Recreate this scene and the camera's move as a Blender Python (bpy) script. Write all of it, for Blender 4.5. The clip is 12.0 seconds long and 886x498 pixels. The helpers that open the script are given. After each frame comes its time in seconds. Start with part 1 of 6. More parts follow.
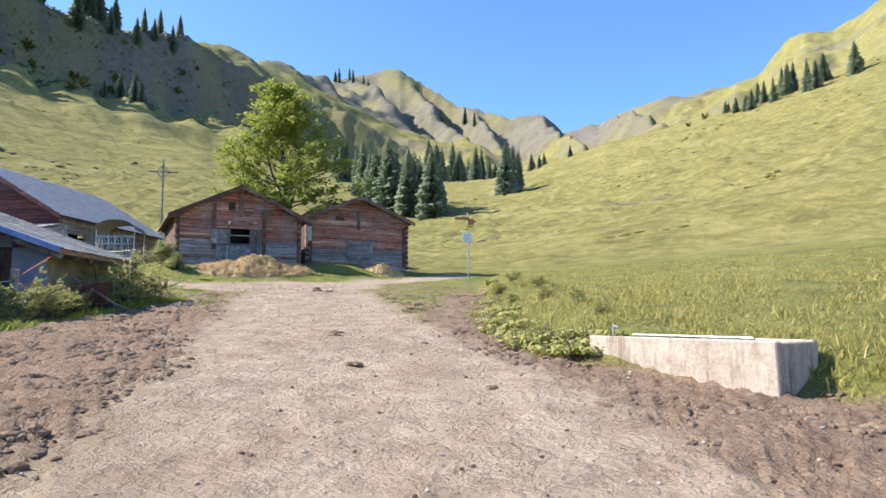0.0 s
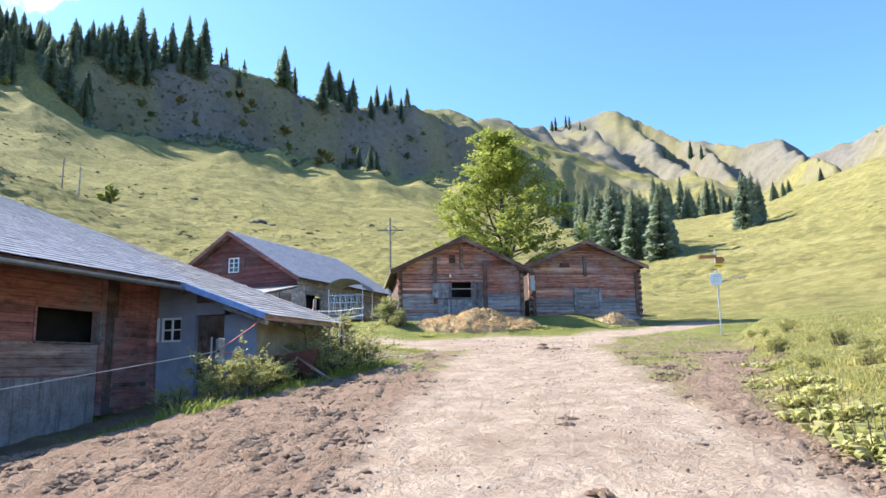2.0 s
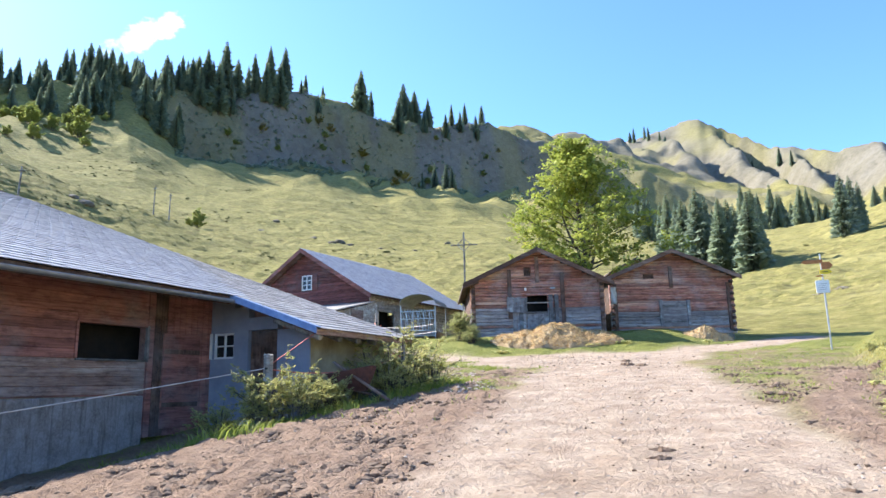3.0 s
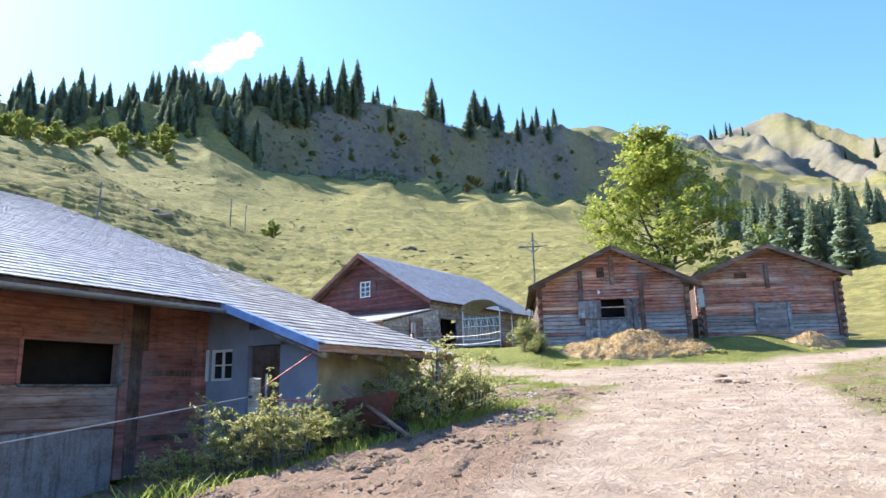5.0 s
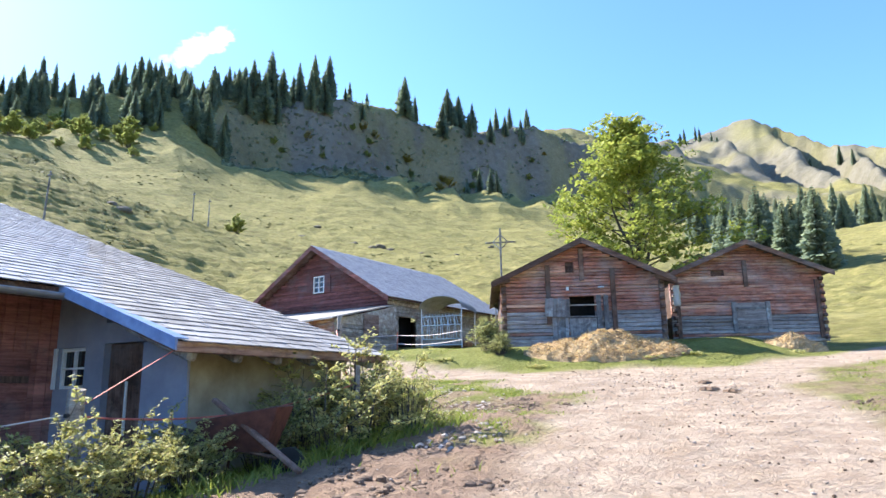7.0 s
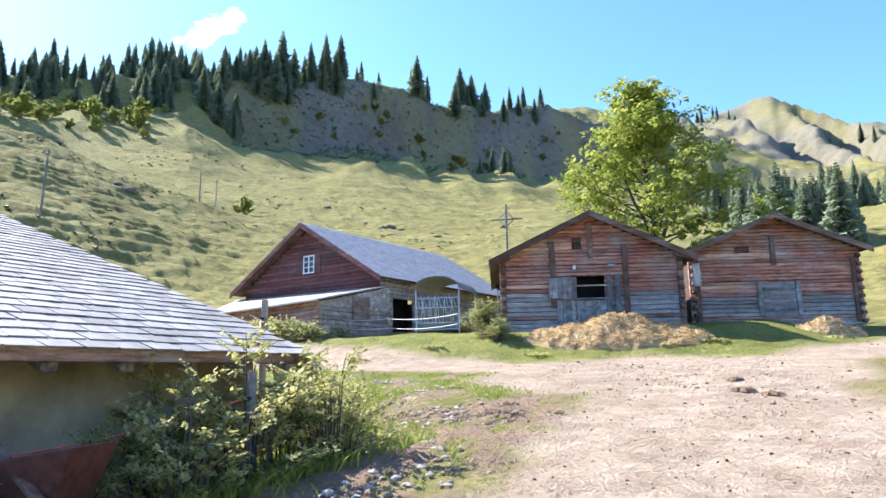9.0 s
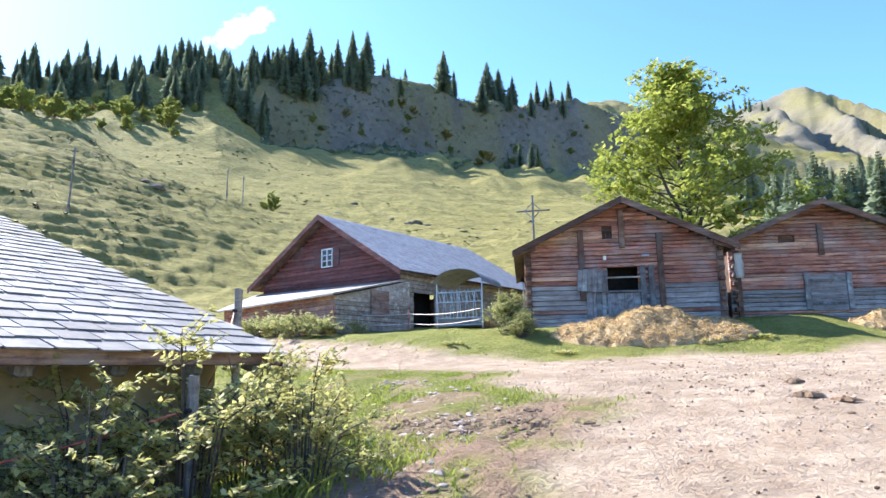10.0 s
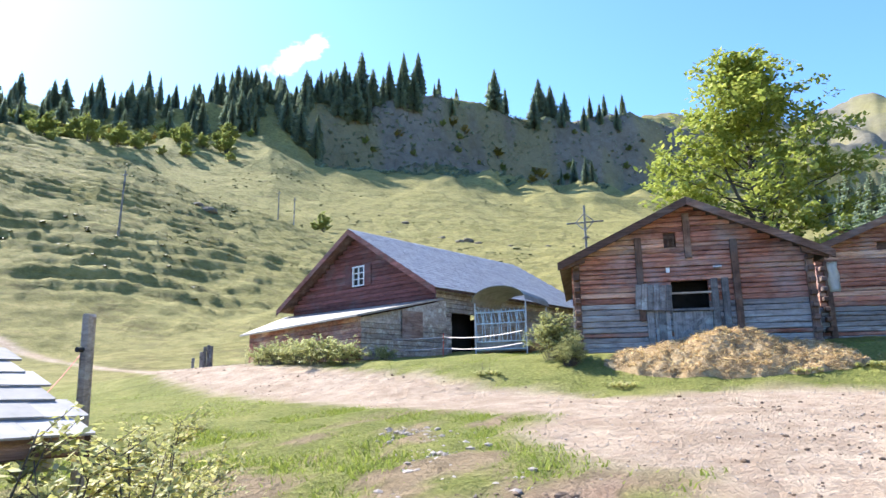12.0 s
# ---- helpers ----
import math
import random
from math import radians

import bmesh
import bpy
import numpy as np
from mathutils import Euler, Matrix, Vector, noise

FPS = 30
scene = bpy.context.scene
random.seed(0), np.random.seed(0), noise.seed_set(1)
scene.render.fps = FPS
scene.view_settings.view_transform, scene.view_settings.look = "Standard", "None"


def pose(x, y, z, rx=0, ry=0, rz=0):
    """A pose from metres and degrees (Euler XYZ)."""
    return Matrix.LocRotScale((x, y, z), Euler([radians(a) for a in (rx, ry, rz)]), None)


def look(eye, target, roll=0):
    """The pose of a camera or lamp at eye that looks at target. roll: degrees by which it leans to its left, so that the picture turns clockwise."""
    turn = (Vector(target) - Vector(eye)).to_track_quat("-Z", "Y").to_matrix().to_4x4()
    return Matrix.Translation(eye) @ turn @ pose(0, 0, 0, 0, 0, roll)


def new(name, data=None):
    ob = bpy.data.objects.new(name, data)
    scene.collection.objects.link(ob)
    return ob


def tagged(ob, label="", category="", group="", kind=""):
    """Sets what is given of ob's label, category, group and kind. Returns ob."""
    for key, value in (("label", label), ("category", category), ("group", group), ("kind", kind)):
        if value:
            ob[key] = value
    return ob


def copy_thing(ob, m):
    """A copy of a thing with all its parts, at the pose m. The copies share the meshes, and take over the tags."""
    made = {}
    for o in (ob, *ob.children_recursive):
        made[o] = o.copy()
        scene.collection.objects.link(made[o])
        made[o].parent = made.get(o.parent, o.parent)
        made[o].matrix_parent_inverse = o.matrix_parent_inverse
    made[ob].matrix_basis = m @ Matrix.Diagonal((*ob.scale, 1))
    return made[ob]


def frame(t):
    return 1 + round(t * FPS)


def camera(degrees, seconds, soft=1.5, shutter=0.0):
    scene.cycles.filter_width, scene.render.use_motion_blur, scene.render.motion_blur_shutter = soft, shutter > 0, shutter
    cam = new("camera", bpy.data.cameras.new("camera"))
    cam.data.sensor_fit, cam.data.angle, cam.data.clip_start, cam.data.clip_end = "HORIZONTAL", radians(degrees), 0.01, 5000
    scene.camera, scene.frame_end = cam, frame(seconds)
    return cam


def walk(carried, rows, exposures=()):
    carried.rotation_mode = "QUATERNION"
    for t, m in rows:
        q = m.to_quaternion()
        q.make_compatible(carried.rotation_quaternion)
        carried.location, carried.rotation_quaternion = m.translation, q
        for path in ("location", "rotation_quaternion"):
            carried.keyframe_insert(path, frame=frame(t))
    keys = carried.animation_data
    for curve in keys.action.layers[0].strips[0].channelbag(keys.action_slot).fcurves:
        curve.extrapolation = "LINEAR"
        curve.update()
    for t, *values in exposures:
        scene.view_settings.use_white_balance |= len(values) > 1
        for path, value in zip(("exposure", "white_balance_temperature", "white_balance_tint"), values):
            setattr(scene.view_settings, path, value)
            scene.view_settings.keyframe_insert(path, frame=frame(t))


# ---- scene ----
cam = camera(66.2, 12.0)
METRES, EYE, TILT, LEAN, TURN = 20.0, 1.5, 4.86, 1.14, 0.0
ROWS = [
    (0.0, 0.0, 0.0, 0.0, -0.01, 0.62, -0.68),
    (0.5, -0.0078, 0.0397, 0.0019, 9.46, -2.19, 0.41),
    (1.0, -0.0106, 0.0801, 0.0035, 13.2, -3.98, 0.99),
    (1.5, -0.0185, 0.12, 0.0073, 16.5, -2.82, 1.31),
    (2.0, -0.0242, 0.1599, 0.0082, 18.87, 4.77, 1.62),
    (2.5, -0.0334, 0.1986, 0.0032, 22.37, 6.49, 1.94),
    (3.0, -0.0398, 0.2398, 0.0008, 25.51, 6.49, 2.24),
    (3.5, -0.0514, 0.2796, 0.0023, 28.15, 6.59, 2.48),
    (5.5, -0.0929, 0.4434, 0.0051, 32.14, 7.36, 2.78),
    (6.0, -0.1065, 0.4798, 0.0035, 31.27, 7.47, 2.54),
    (6.5, -0.1184, 0.5146, 0.0011, 29.5, 7.51, 2.32),
    (8.5, -0.1575, 0.6717, 0.007, 30.13, 5.9, 2.33),
    (9.0, -0.1676, 0.7115, 0.0057, 30.72, 5.65, 2.42),
    (9.5, -0.1846, 0.7517, 0.0021, 31.95, 5.44, 2.46),
    (10.0, -0.1994, 0.7929, 0.002, 33.11, 5.43, 2.55),
    (10.5, -0.2175, 0.8314, 0.0034, 34.5, 5.6, 2.65),
    (11.0, -0.2343, 0.8735, 0.0049, 36.3, 6.21, 2.78),
    (11.5, -0.2484, 0.9156, 0.0066, 36.84, 7.13, 2.94),
    (12.0, -0.2646, 0.9576, 0.0077, 37.79, 7.27, 2.95),
]
walk(cam, [(t, pose(0, 0, EYE, TILT, LEAN, TURN) @ pose(METRES * x, METRES * y, METRES * z, 90 + pitch, roll, yaw)) for t, x, y, z, yaw, pitch, roll in ROWS],
     exposures=[(0.0, 1.13, 6550, 10), (0.6, 1.28, 6550, 10), (1.5, 1.38, 6450, 10), (2.3, 1.56, 6350, 11), (9.0, 1.67, 6300, 11), (11.0, 1.7, 6250, 11), (12.0, 1.63, 6250, 11)])

# ---- world, sun ----
SUN_AZ, SUN_EL = 87.0, 41.0            # degrees to the left of +y, degrees up
world = bpy.data.worlds.new("sky")
scene.world = world
world.use_nodes = True
wn = world.node_tree
sky = wn.nodes.new("ShaderNodeTexSky")
sky.sky_type, sky.sun_disc = "NISHITA", False
sky.sun_elevation, sky.sun_rotation = radians(SUN_EL), radians(-SUN_AZ)
sky.altitude, sky.air_density, sky.dust_density, sky.ozone_density = 1400, 0.85, 1.2, 5.5
clear = wn.nodes.new("ShaderNodeVectorMath")          # clear mountain air: a deeper, cooler blue
clear.operation = "MULTIPLY"
clear.inputs[1].default_value = (0.84, 1.0, 1.1)
wn.links.new(sky.outputs[0], clear.inputs[0])
wn.links.new(clear.outputs[0], wn.nodes["Background"].inputs[0])
wn.nodes["Background"].inputs[1].default_value = 0.147
sun = new("sun", bpy.data.lights.new("sun", "SUN"))
sun.data.energy, sun.data.angle, sun.data.color = 4.6, radians(0.53), (1.0, 0.95, 0.87)
sa, se = radians(SUN_AZ), radians(SUN_EL)
SUN_DIR = Vector((-math.sin(sa) * math.cos(se), math.cos(sa) * math.cos(se), math.sin(se)))
sun.matrix_world = look(SUN_DIR * 500, (0, 0, 0))


# ---- materials ----
def mat(name, rough=0.8, metal=0.0):
    m = bpy.data.materials.new(name)
    m.use_nodes = True
    b = m.node_tree.nodes["Principled BSDF"]
    b.inputs["Roughness"].default_value, b.inputs["Metallic"].default_value = rough, metal
    b.inputs["Specular IOR Level"].default_value = 0.25
    return m, m.node_tree, b


def node(nt, kind, **values):
    n = nt.nodes.new(kind)
    for key, value in values.items():
        n.inputs[key.replace("_", " ")].default_value = value
    return n


def coords(nt, scale=(1, 1, 1), local=True):
    tc = nt.nodes.new("ShaderNodeTexCoord")
    mp = nt.nodes.new("ShaderNodeMapping")
    mp.inputs["Scale"].default_value = scale
    nt.links.new(tc.outputs["Object"], mp.inputs[0])
    return mp.outputs[0]


def world_coords(nt, scale=(1, 1, 1)):
    g = nt.nodes.new("ShaderNodeNewGeometry")
    mp = nt.nodes.new("ShaderNodeMapping")
    mp.inputs["Scale"].default_value = scale
    nt.links.new(g.outputs["Position"], mp.inputs[0])
    return mp.outputs[0]


def noise_tex(nt, vec, scale, detail=4.0, rough=0.6):
    n = node(nt, "ShaderNodeTexNoise", Scale=scale, Detail=detail, Roughness=rough)
    nt.links.new(vec, n.inputs["Vector"])
    return n.outputs["Fac"]


def ramp(nt, fac, *stops):
    r = nt.nodes.new("ShaderNodeValToRGB")
    while len(r.color_ramp.elements) < len(stops):
        r.color_ramp.elements.new(0.5)
    for e, (p, c) in zip(r.color_ramp.elements, stops):
        e.position, e.color = p, (*c, 1) if len(c) == 3 else c
    nt.links.new(fac, r.inputs[0])
    return r.outputs[0]


def mix(nt, fac, a, b, blend="MIX"):
    n = nt.nodes.new("ShaderNodeMix")
    n.data_type, n.blend_type = "RGBA", blend
    for sock, v in ((n.inputs[0], fac), (n.inputs[6], a), (n.inputs[7], b)):
        if hasattr(v, "is_output"):
            nt.links.new(v, sock)
        elif isinstance(v, (int, float)):
            sock.default_value = v
        else:
            sock.default_value = (*v, 1)
    return n.outputs[2]


def math_node(nt, op, a, b):
    n = nt.nodes.new("ShaderNodeMath")
    n.operation = op
    for sock, v in ((n.inputs[0], a), (n.inputs[1], b)):
        if hasattr(v, "is_output"):
            nt.links.new(v, sock)
        else:
            sock.default_value = v
    return n.outputs[0]


def bump(nt, b, height, strength=0.5, dist=0.02):
    n = nt.nodes.new("ShaderNodeBump")
    n.inputs["Strength"].default_value, n.inputs["Distance"].default_value = strength, dist
    nt.links.new(height, n.inputs["Height"])
    nt.links.new(n.outputs[0], b.inputs["Normal"])


def piece_random(nt):
    return nt.nodes.new("ShaderNodeObjectInfo").outputs["Random"]


def wood(name, dark, light, axis=0, rough=0.85, piece=0.35, bleach=(1.25, 1.5, 1.55)):
    """Weathered boards: grain along one axis, stains, and a shade for each piece."""
    m, nt, b = mat(name, rough)
    sc = [9.0, 9.0, 9.0]
    sc[axis] = 0.5
    v = coords(nt, sc)
    grain = noise_tex(nt, v, 3.0, 6, 0.7)
    stain = noise_tex(nt, world_coords(nt), 0.9, 4)
    c = ramp(nt, grain, (0.3, dark), (0.72, light))
    long = [2.2, 2.2, 2.2]
    long[axis] = 0.16
    streak = noise_tex(nt, world_coords(nt) if axis == 2 else coords(nt, long), 1.6, 5, 0.7)
    tan = tuple(min(0.7, k * f) for k, f in zip(light, bleach))
    c = mix(nt, ramp(nt, streak, (0.52, (0, 0, 0)), (0.66, (0.75, 0.75, 0.75))), c, tan)
    c = mix(nt, ramp(nt, streak, (0.32, (0.8, 0.8, 0.8)), (0.46, (0, 0, 0))), c, dark)
    grey = tuple(sum(light) / 3 * k for k in (1.0, 0.97, 0.95))
    c = mix(nt, ramp(nt, stain, (0.48, (0, 0, 0)), (0.75, (0.6, 0.6, 0.6))), c, grey)
    worn_out = noise_tex(nt, world_coords(nt, (1, 1, 2.2)), 2.4, 7, 0.78)
    c = mix(nt, 0.75, c, ramp(nt, worn_out, (0.34, (0.34, 0.32, 0.32)), (0.5, (0.9, 0.9, 0.9)), (0.66, (1.0, 1.0, 1.0))), "MULTIPLY")
    shade = nt.nodes.new("ShaderNodeMapRange")
    shade.inputs["To Min"].default_value, shade.inputs["To Max"].default_value = 1.1 * (1 - piece), 1.1 * (1 + piece)
    nt.links.new(piece_random(nt), shade.inputs["Value"])
    mul = nt.nodes.new("ShaderNodeVectorMath")
    mul.operation = "SCALE"
    nt.links.new(c, mul.inputs[0])
    nt.links.new(shade.outputs[0], mul.inputs["Scale"])
    nt.links.new(mul.outputs[0], b.inputs["Base Color"])
    crack = noise_tex(nt, v, 9.0, 4, 0.7)
    bump(nt, b, math_node(nt, "ADD", grain, math_node(nt, "MULTIPLY", crack, 0.5)), 0.8, 0.014)
    return m


def plain(name, a, b_, scale=6.0, rough=0.8, metal=0.0, bumps=0.3, piece=0.0):
    """Two tones in noise at two scales, with fine relief."""
    m, nt, b = mat(name, rough, metal)
    v = world_coords(nt)
    n1, n2 = noise_tex(nt, v, scale, 5), noise_tex(nt, v, scale * 0.17, 3)
    f = math_node(nt, "ADD", math_node(nt, "MULTIPLY", n1, 0.55), math_node(nt, "MULTIPLY", n2, 0.45))
    c = ramp(nt, f, (0.36, a), (0.64, b_))
    if piece:
        shade = nt.nodes.new("ShaderNodeMapRange")
        shade.inputs["To Min"].default_value, shade.inputs["To Max"].default_value = 1 - piece, 1 + piece
        nt.links.new(piece_random(nt), shade.inputs["Value"])
        mul = nt.nodes.new("ShaderNodeVectorMath")
        mul.operation = "SCALE"
        nt.links.new(c, mul.inputs[0])
        nt.links.new(shade.outputs[0], mul.inputs["Scale"])
        c = mul.outputs[0]
    nt.links.new(c, b.inputs["Base Color"])
    bump(nt, b, n1, bumps, 0.01)
    return m


def leafy(name, dark, light, autumn=None):
    """Leaves: a tone for each clump, thin enough to let light through."""
    m, nt, b = mat(name, 0.6)
    g = nt.nodes.new("ShaderNodeNewGeometry")
    c = ramp(nt, g.outputs["Random Per Island"], (0.0, dark), (0.85, light), (1.0, autumn or light))
    c = mix(nt, 0.35, c, ramp(nt, piece_random(nt), (0.0, dark), (1.0, light)))
    nt.links.new(c, b.inputs["Base Color"])
    tr = nt.nodes.new("ShaderNodeBsdfTranslucent")
    nt.links.new(c, tr.inputs[0])
    ms = nt.nodes.new("ShaderNodeMixShader")
    ms.inputs[0].default_value = 0.45
    nt.links.new(b.outputs[0], ms.inputs[1])
    nt.links.new(tr.outputs[0], ms.inputs[2])
    nt.links.new(ms.outputs[0], nt.nodes["Material Output"].inputs[0])
    return m


LOG = wood("red_brown_weathered_logs", (0.13, 0.055, 0.042), (0.62, 0.27, 0.185), 0, piece=0.28, bleach=(1.3, 1.7, 1.7))
WEATHERED = wood("weathered_lower_boards", (0.17, 0.1, 0.08), (0.46, 0.31, 0.24), 1, piece=0.3)
LOG_GREY = wood("grey_weathered_logs", (0.16, 0.14, 0.135), (0.44, 0.39, 0.37), 0, piece=0.25)
PLANK = wood("grey_upright_boards", (0.09, 0.085, 0.085), (0.34, 0.32, 0.31), 2)
TRIM_WOOD = wood("dark_brown_beam", (0.05, 0.03, 0.022), (0.22, 0.125, 0.09), 0)
POSTS = wood("dark_upright_posts", (0.05, 0.03, 0.022), (0.22, 0.125, 0.09), 2)
RED_BOARD = wood("red_stained_boards", (0.19, 0.08, 0.065), (0.48, 0.21, 0.165), 1, piece=0.2, bleach=(1.2, 1.15, 1.15))
DARK_RED = wood("dark_red_gable_boards", (0.08, 0.032, 0.03), (0.26, 0.1, 0.088), 0, piece=0.25, bleach=(1.2, 1.2, 1.2))
STONE_WOOD = wood("silvery_timber", (0.2, 0.16, 0.13), (0.55, 0.47, 0.39), 0, piece=0.3)
SHINGLE = plain("grey_slate_shingle", (0.2, 0.19, 0.185), (0.37, 0.35, 0.335), 5.0, 0.78, 0, 0.3, piece=0.22)
SHINGLE_OLD = plain("old_brown_roof_shingle", (0.08, 0.06, 0.05), (0.2, 0.16, 0.14), 6, 0.85, piece=0.25)
TIN = plain("pale_sheet_metal_roof", (0.22, 0.21, 0.2), (0.4, 0.37, 0.35), 3, 0.55, 0.2)
BLUE_TIN = plain("blue_painted_flashing", (0.16, 0.23, 0.4), (0.28, 0.38, 0.57), 6, 0.45)
GREY_TIN = plain("grey_zinc_gutter", (0.22, 0.23, 0.24), (0.36, 0.37, 0.38), 5, 0.45, 0.5)
PLASTER_BLUE = plain("blue_grey_plaster", (0.22, 0.24, 0.3), (0.34, 0.36, 0.43), 2.5, 0.9)
PLASTER_YELLOW = plain("stained_cream_plaster", (0.24, 0.2, 0.13), (0.5, 0.44, 0.3), 2.2, 0.9)
CONCRETE = plain("pale_rough_concrete", (0.27, 0.225, 0.19), (0.6, 0.54, 0.48), 3.0, 0.9, 0, 0.5)
def streaked(name, a, b_, stain):
    """Cast concrete: blotches, fine pores and water runs down its faces."""
    m, nt, b = mat(name, 0.92)
    v = world_coords(nt)
    n1, n2 = noise_tex(nt, v, 22, 6, 0.75), noise_tex(nt, v, 2.6, 5, 0.7)
    c = mix(nt, 0.5, ramp(nt, n1, (0.34, a), (0.62, b_)), ramp(nt, n2, (0.36, a), (0.6, b_)))
    runs = noise_tex(nt, world_coords(nt, (7, 7, 0.7)), 1.0, 6, 0.7)
    c = mix(nt, ramp(nt, runs, (0.5, (0, 0, 0)), (0.66, (0.8, 0.8, 0.8))), c, stain)
    nt.links.new(c, b.inputs["Base Color"])
    bump(nt, b, math_node(nt, "ADD", n1, n2), 0.7, 0.015)
    return m


TROUGH = streaked("water_stained_concrete", (0.27, 0.21, 0.165), (0.55, 0.465, 0.385), (0.17, 0.125, 0.085))
CONCRETE_WALL = streaked("dirty_concrete_base", (0.17, 0.14, 0.125), (0.4, 0.355, 0.33), (0.13, 0.1, 0.085))
STONE = plain("grey_limestone", (0.09, 0.078, 0.058), (0.25, 0.215, 0.165), 4.0, 0.95, 0, 0.8, piece=0.25)
CLOD = plain("brown_dry_mud", (0.07, 0.045, 0.03), (0.27, 0.19, 0.13), 14, 0.95, 0, 0.8, piece=0.3)
WHITE = plain("white_paint", (0.68, 0.68, 0.66), (0.82, 0.82, 0.8), 8, 0.6)
# near-black colour that paints the shade inside the buildings
INDOOR_SHADE = plain("painted_indoor_shade", (0.012, 0.011, 0.01), (0.03, 0.026, 0.022), 3, 0.95)
GALV = plain("galvanised_steel", (0.36, 0.37, 0.38), (0.55, 0.56, 0.57), 12, 0.4, 0.7)
YELLOW = plain("yellow_sign_paint", (0.75, 0.5, 0.02), (0.85, 0.6, 0.04), 8, 0.5)
PEBBLE_STONE = plain("pale_gravel_stone", (0.24, 0.195, 0.16), (0.52, 0.45, 0.39), 9, 0.95, 0, 0.4)
BROWN_SIGN = plain("brown_wooden_sign", (0.3, 0.12, 0.04), (0.42, 0.18, 0.07), 8, 0.7)
BLACK = plain("black_print", (0.02, 0.02, 0.02), (0.04, 0.04, 0.04), 8, 0.6)
RUST = plain("rusty_red_steel", (0.07, 0.03, 0.022), (0.17, 0.07, 0.048), 9, 0.85)
RED_BAND = plain("red_white_fence_cord", (0.5, 0.1, 0.07), (0.7, 0.22, 0.16), 20, 0.6)
PALE_BAND = plain("pale_fence_tape", (0.5, 0.4, 0.34), (0.72, 0.62, 0.55), 20, 0.6)
BLUE_BARS = plain("pale_blue_steel_bars", (0.3, 0.4, 0.47), (0.5, 0.6, 0.66), 8, 0.5)
CANVAS = plain("grey_green_canopy", (0.16, 0.17, 0.16), (0.28, 0.3, 0.29), 5, 0.6)
BARK = wood("grey_brown_bark", (0.05, 0.04, 0.032), (0.17, 0.14, 0.11), 2)
NEEDLES = leafy("spruce_needles", (0.16, 0.205, 0.155), (0.33, 0.385, 0.24))
MAPLE = leafy("maple_leaves", (0.13, 0.18, 0.035), (0.42, 0.46, 0.1), (0.55, 0.5, 0.13))
SHRUB = leafy("shrub_leaves", (0.28, 0.3, 0.1), (0.6, 0.56, 0.21), (0.66, 0.52, 0.3))
PALE_LEAF = leafy("pale_bush_leaves", (0.27, 0.3, 0.1), (0.6, 0.58, 0.27), (0.66, 0.6, 0.34))
AUTUMN = leafy("autumn_shrub_leaves", (0.2, 0.18, 0.04), (0.46, 0.36, 0.08), (0.55, 0.3, 0.07))
HILL_LEAF = leafy("hillside_bush_leaves", (0.2, 0.25, 0.07), (0.46, 0.5, 0.15), (0.55, 0.5, 0.2))
GRASS = leafy("grass_blades", (0.24, 0.23, 0.06), (0.53, 0.45, 0.15), (0.66, 0.52, 0.28))
STRAW_TUFT = leafy("dry_grass_blades", (0.2, 0.2, 0.06), (0.45, 0.4, 0.18), (0.5, 0.42, 0.2))
TUSSOCK = leafy("dark_tussock_grass", (0.08, 0.09, 0.025), (0.2, 0.2, 0.06), (0.26, 0.21, 0.09))
TURF = leafy("green_turf_blades", (0.13, 0.17, 0.03), (0.34, 0.39, 0.08), (0.44, 0.41, 0.13))
STRAW = leafy("manure_straw", (0.22, 0.13, 0.06), (0.66, 0.5, 0.25), (0.74, 0.6, 0.36))

_, _, _b = GLASS_SET = mat("window_glass", 0.05)
GLASS = GLASS_SET[0]
_b.inputs["Base Color"].default_value = (0.02, 0.022, 0.025, 1)
_b.inputs["Specular IOR Level"].default_value = 0.5
_, _nt, _b = WATER_SET = mat("trough_water", 0.03)
WATER = WATER_SET[0]
_b.inputs["Base Color"].default_value = (0.03, 0.04, 0.035, 1)
_b.inputs["Specular IOR Level"].default_value = 0.5


# ---- mesh helpers ----
def link_mesh(name, bm, material, parent=None, smooth=False):
    me = bpy.data.meshes.new(name)
    bm.to_mesh(me)
    bm.free()
    me.materials.append(material)
    if smooth:
        for p in me.polygons:
            p.use_smooth = True
    ob = new(name, me)
    if parent:
        ob.parent = parent
    return ob


def part(name, bm, material, parent, label="", smooth=False):
    return tagged(link_mesh(name, bm, material, parent, smooth), label)


def thing(name, m, label, category, group="", kind=""):
    ob = new(name)
    ob.empty_display_size = 0.2
    ob.matrix_world = m
    return tagged(ob, label, category, group, kind)


def box(bm, lo, hi, bevel=0.0, m=None):
    r = bmesh.ops.create_cube(bm, size=1)
    lo, hi = Vector(lo), Vector(hi)
    for v in r["verts"]:
        v.co = Vector([(lo[i] + hi[i]) / 2 + v.co[i] * (hi[i] - lo[i]) for i in range(3)])
    if bevel:
        es = list({e for v in r["verts"] for e in v.link_edges})
        r = bmesh.ops.bevel(bm, geom=es, offset=bevel, segments=1, affect="EDGES")
    if m is not None:
        vs = {v for f in r.get("faces", []) for v in f.verts} or set(r["verts"])
        bmesh.ops.transform(bm, matrix=m, verts=list(vs))
    return bm


def boxed(lo, hi, bevel=0.0):
    return box(bmesh.new(), lo, hi, bevel)


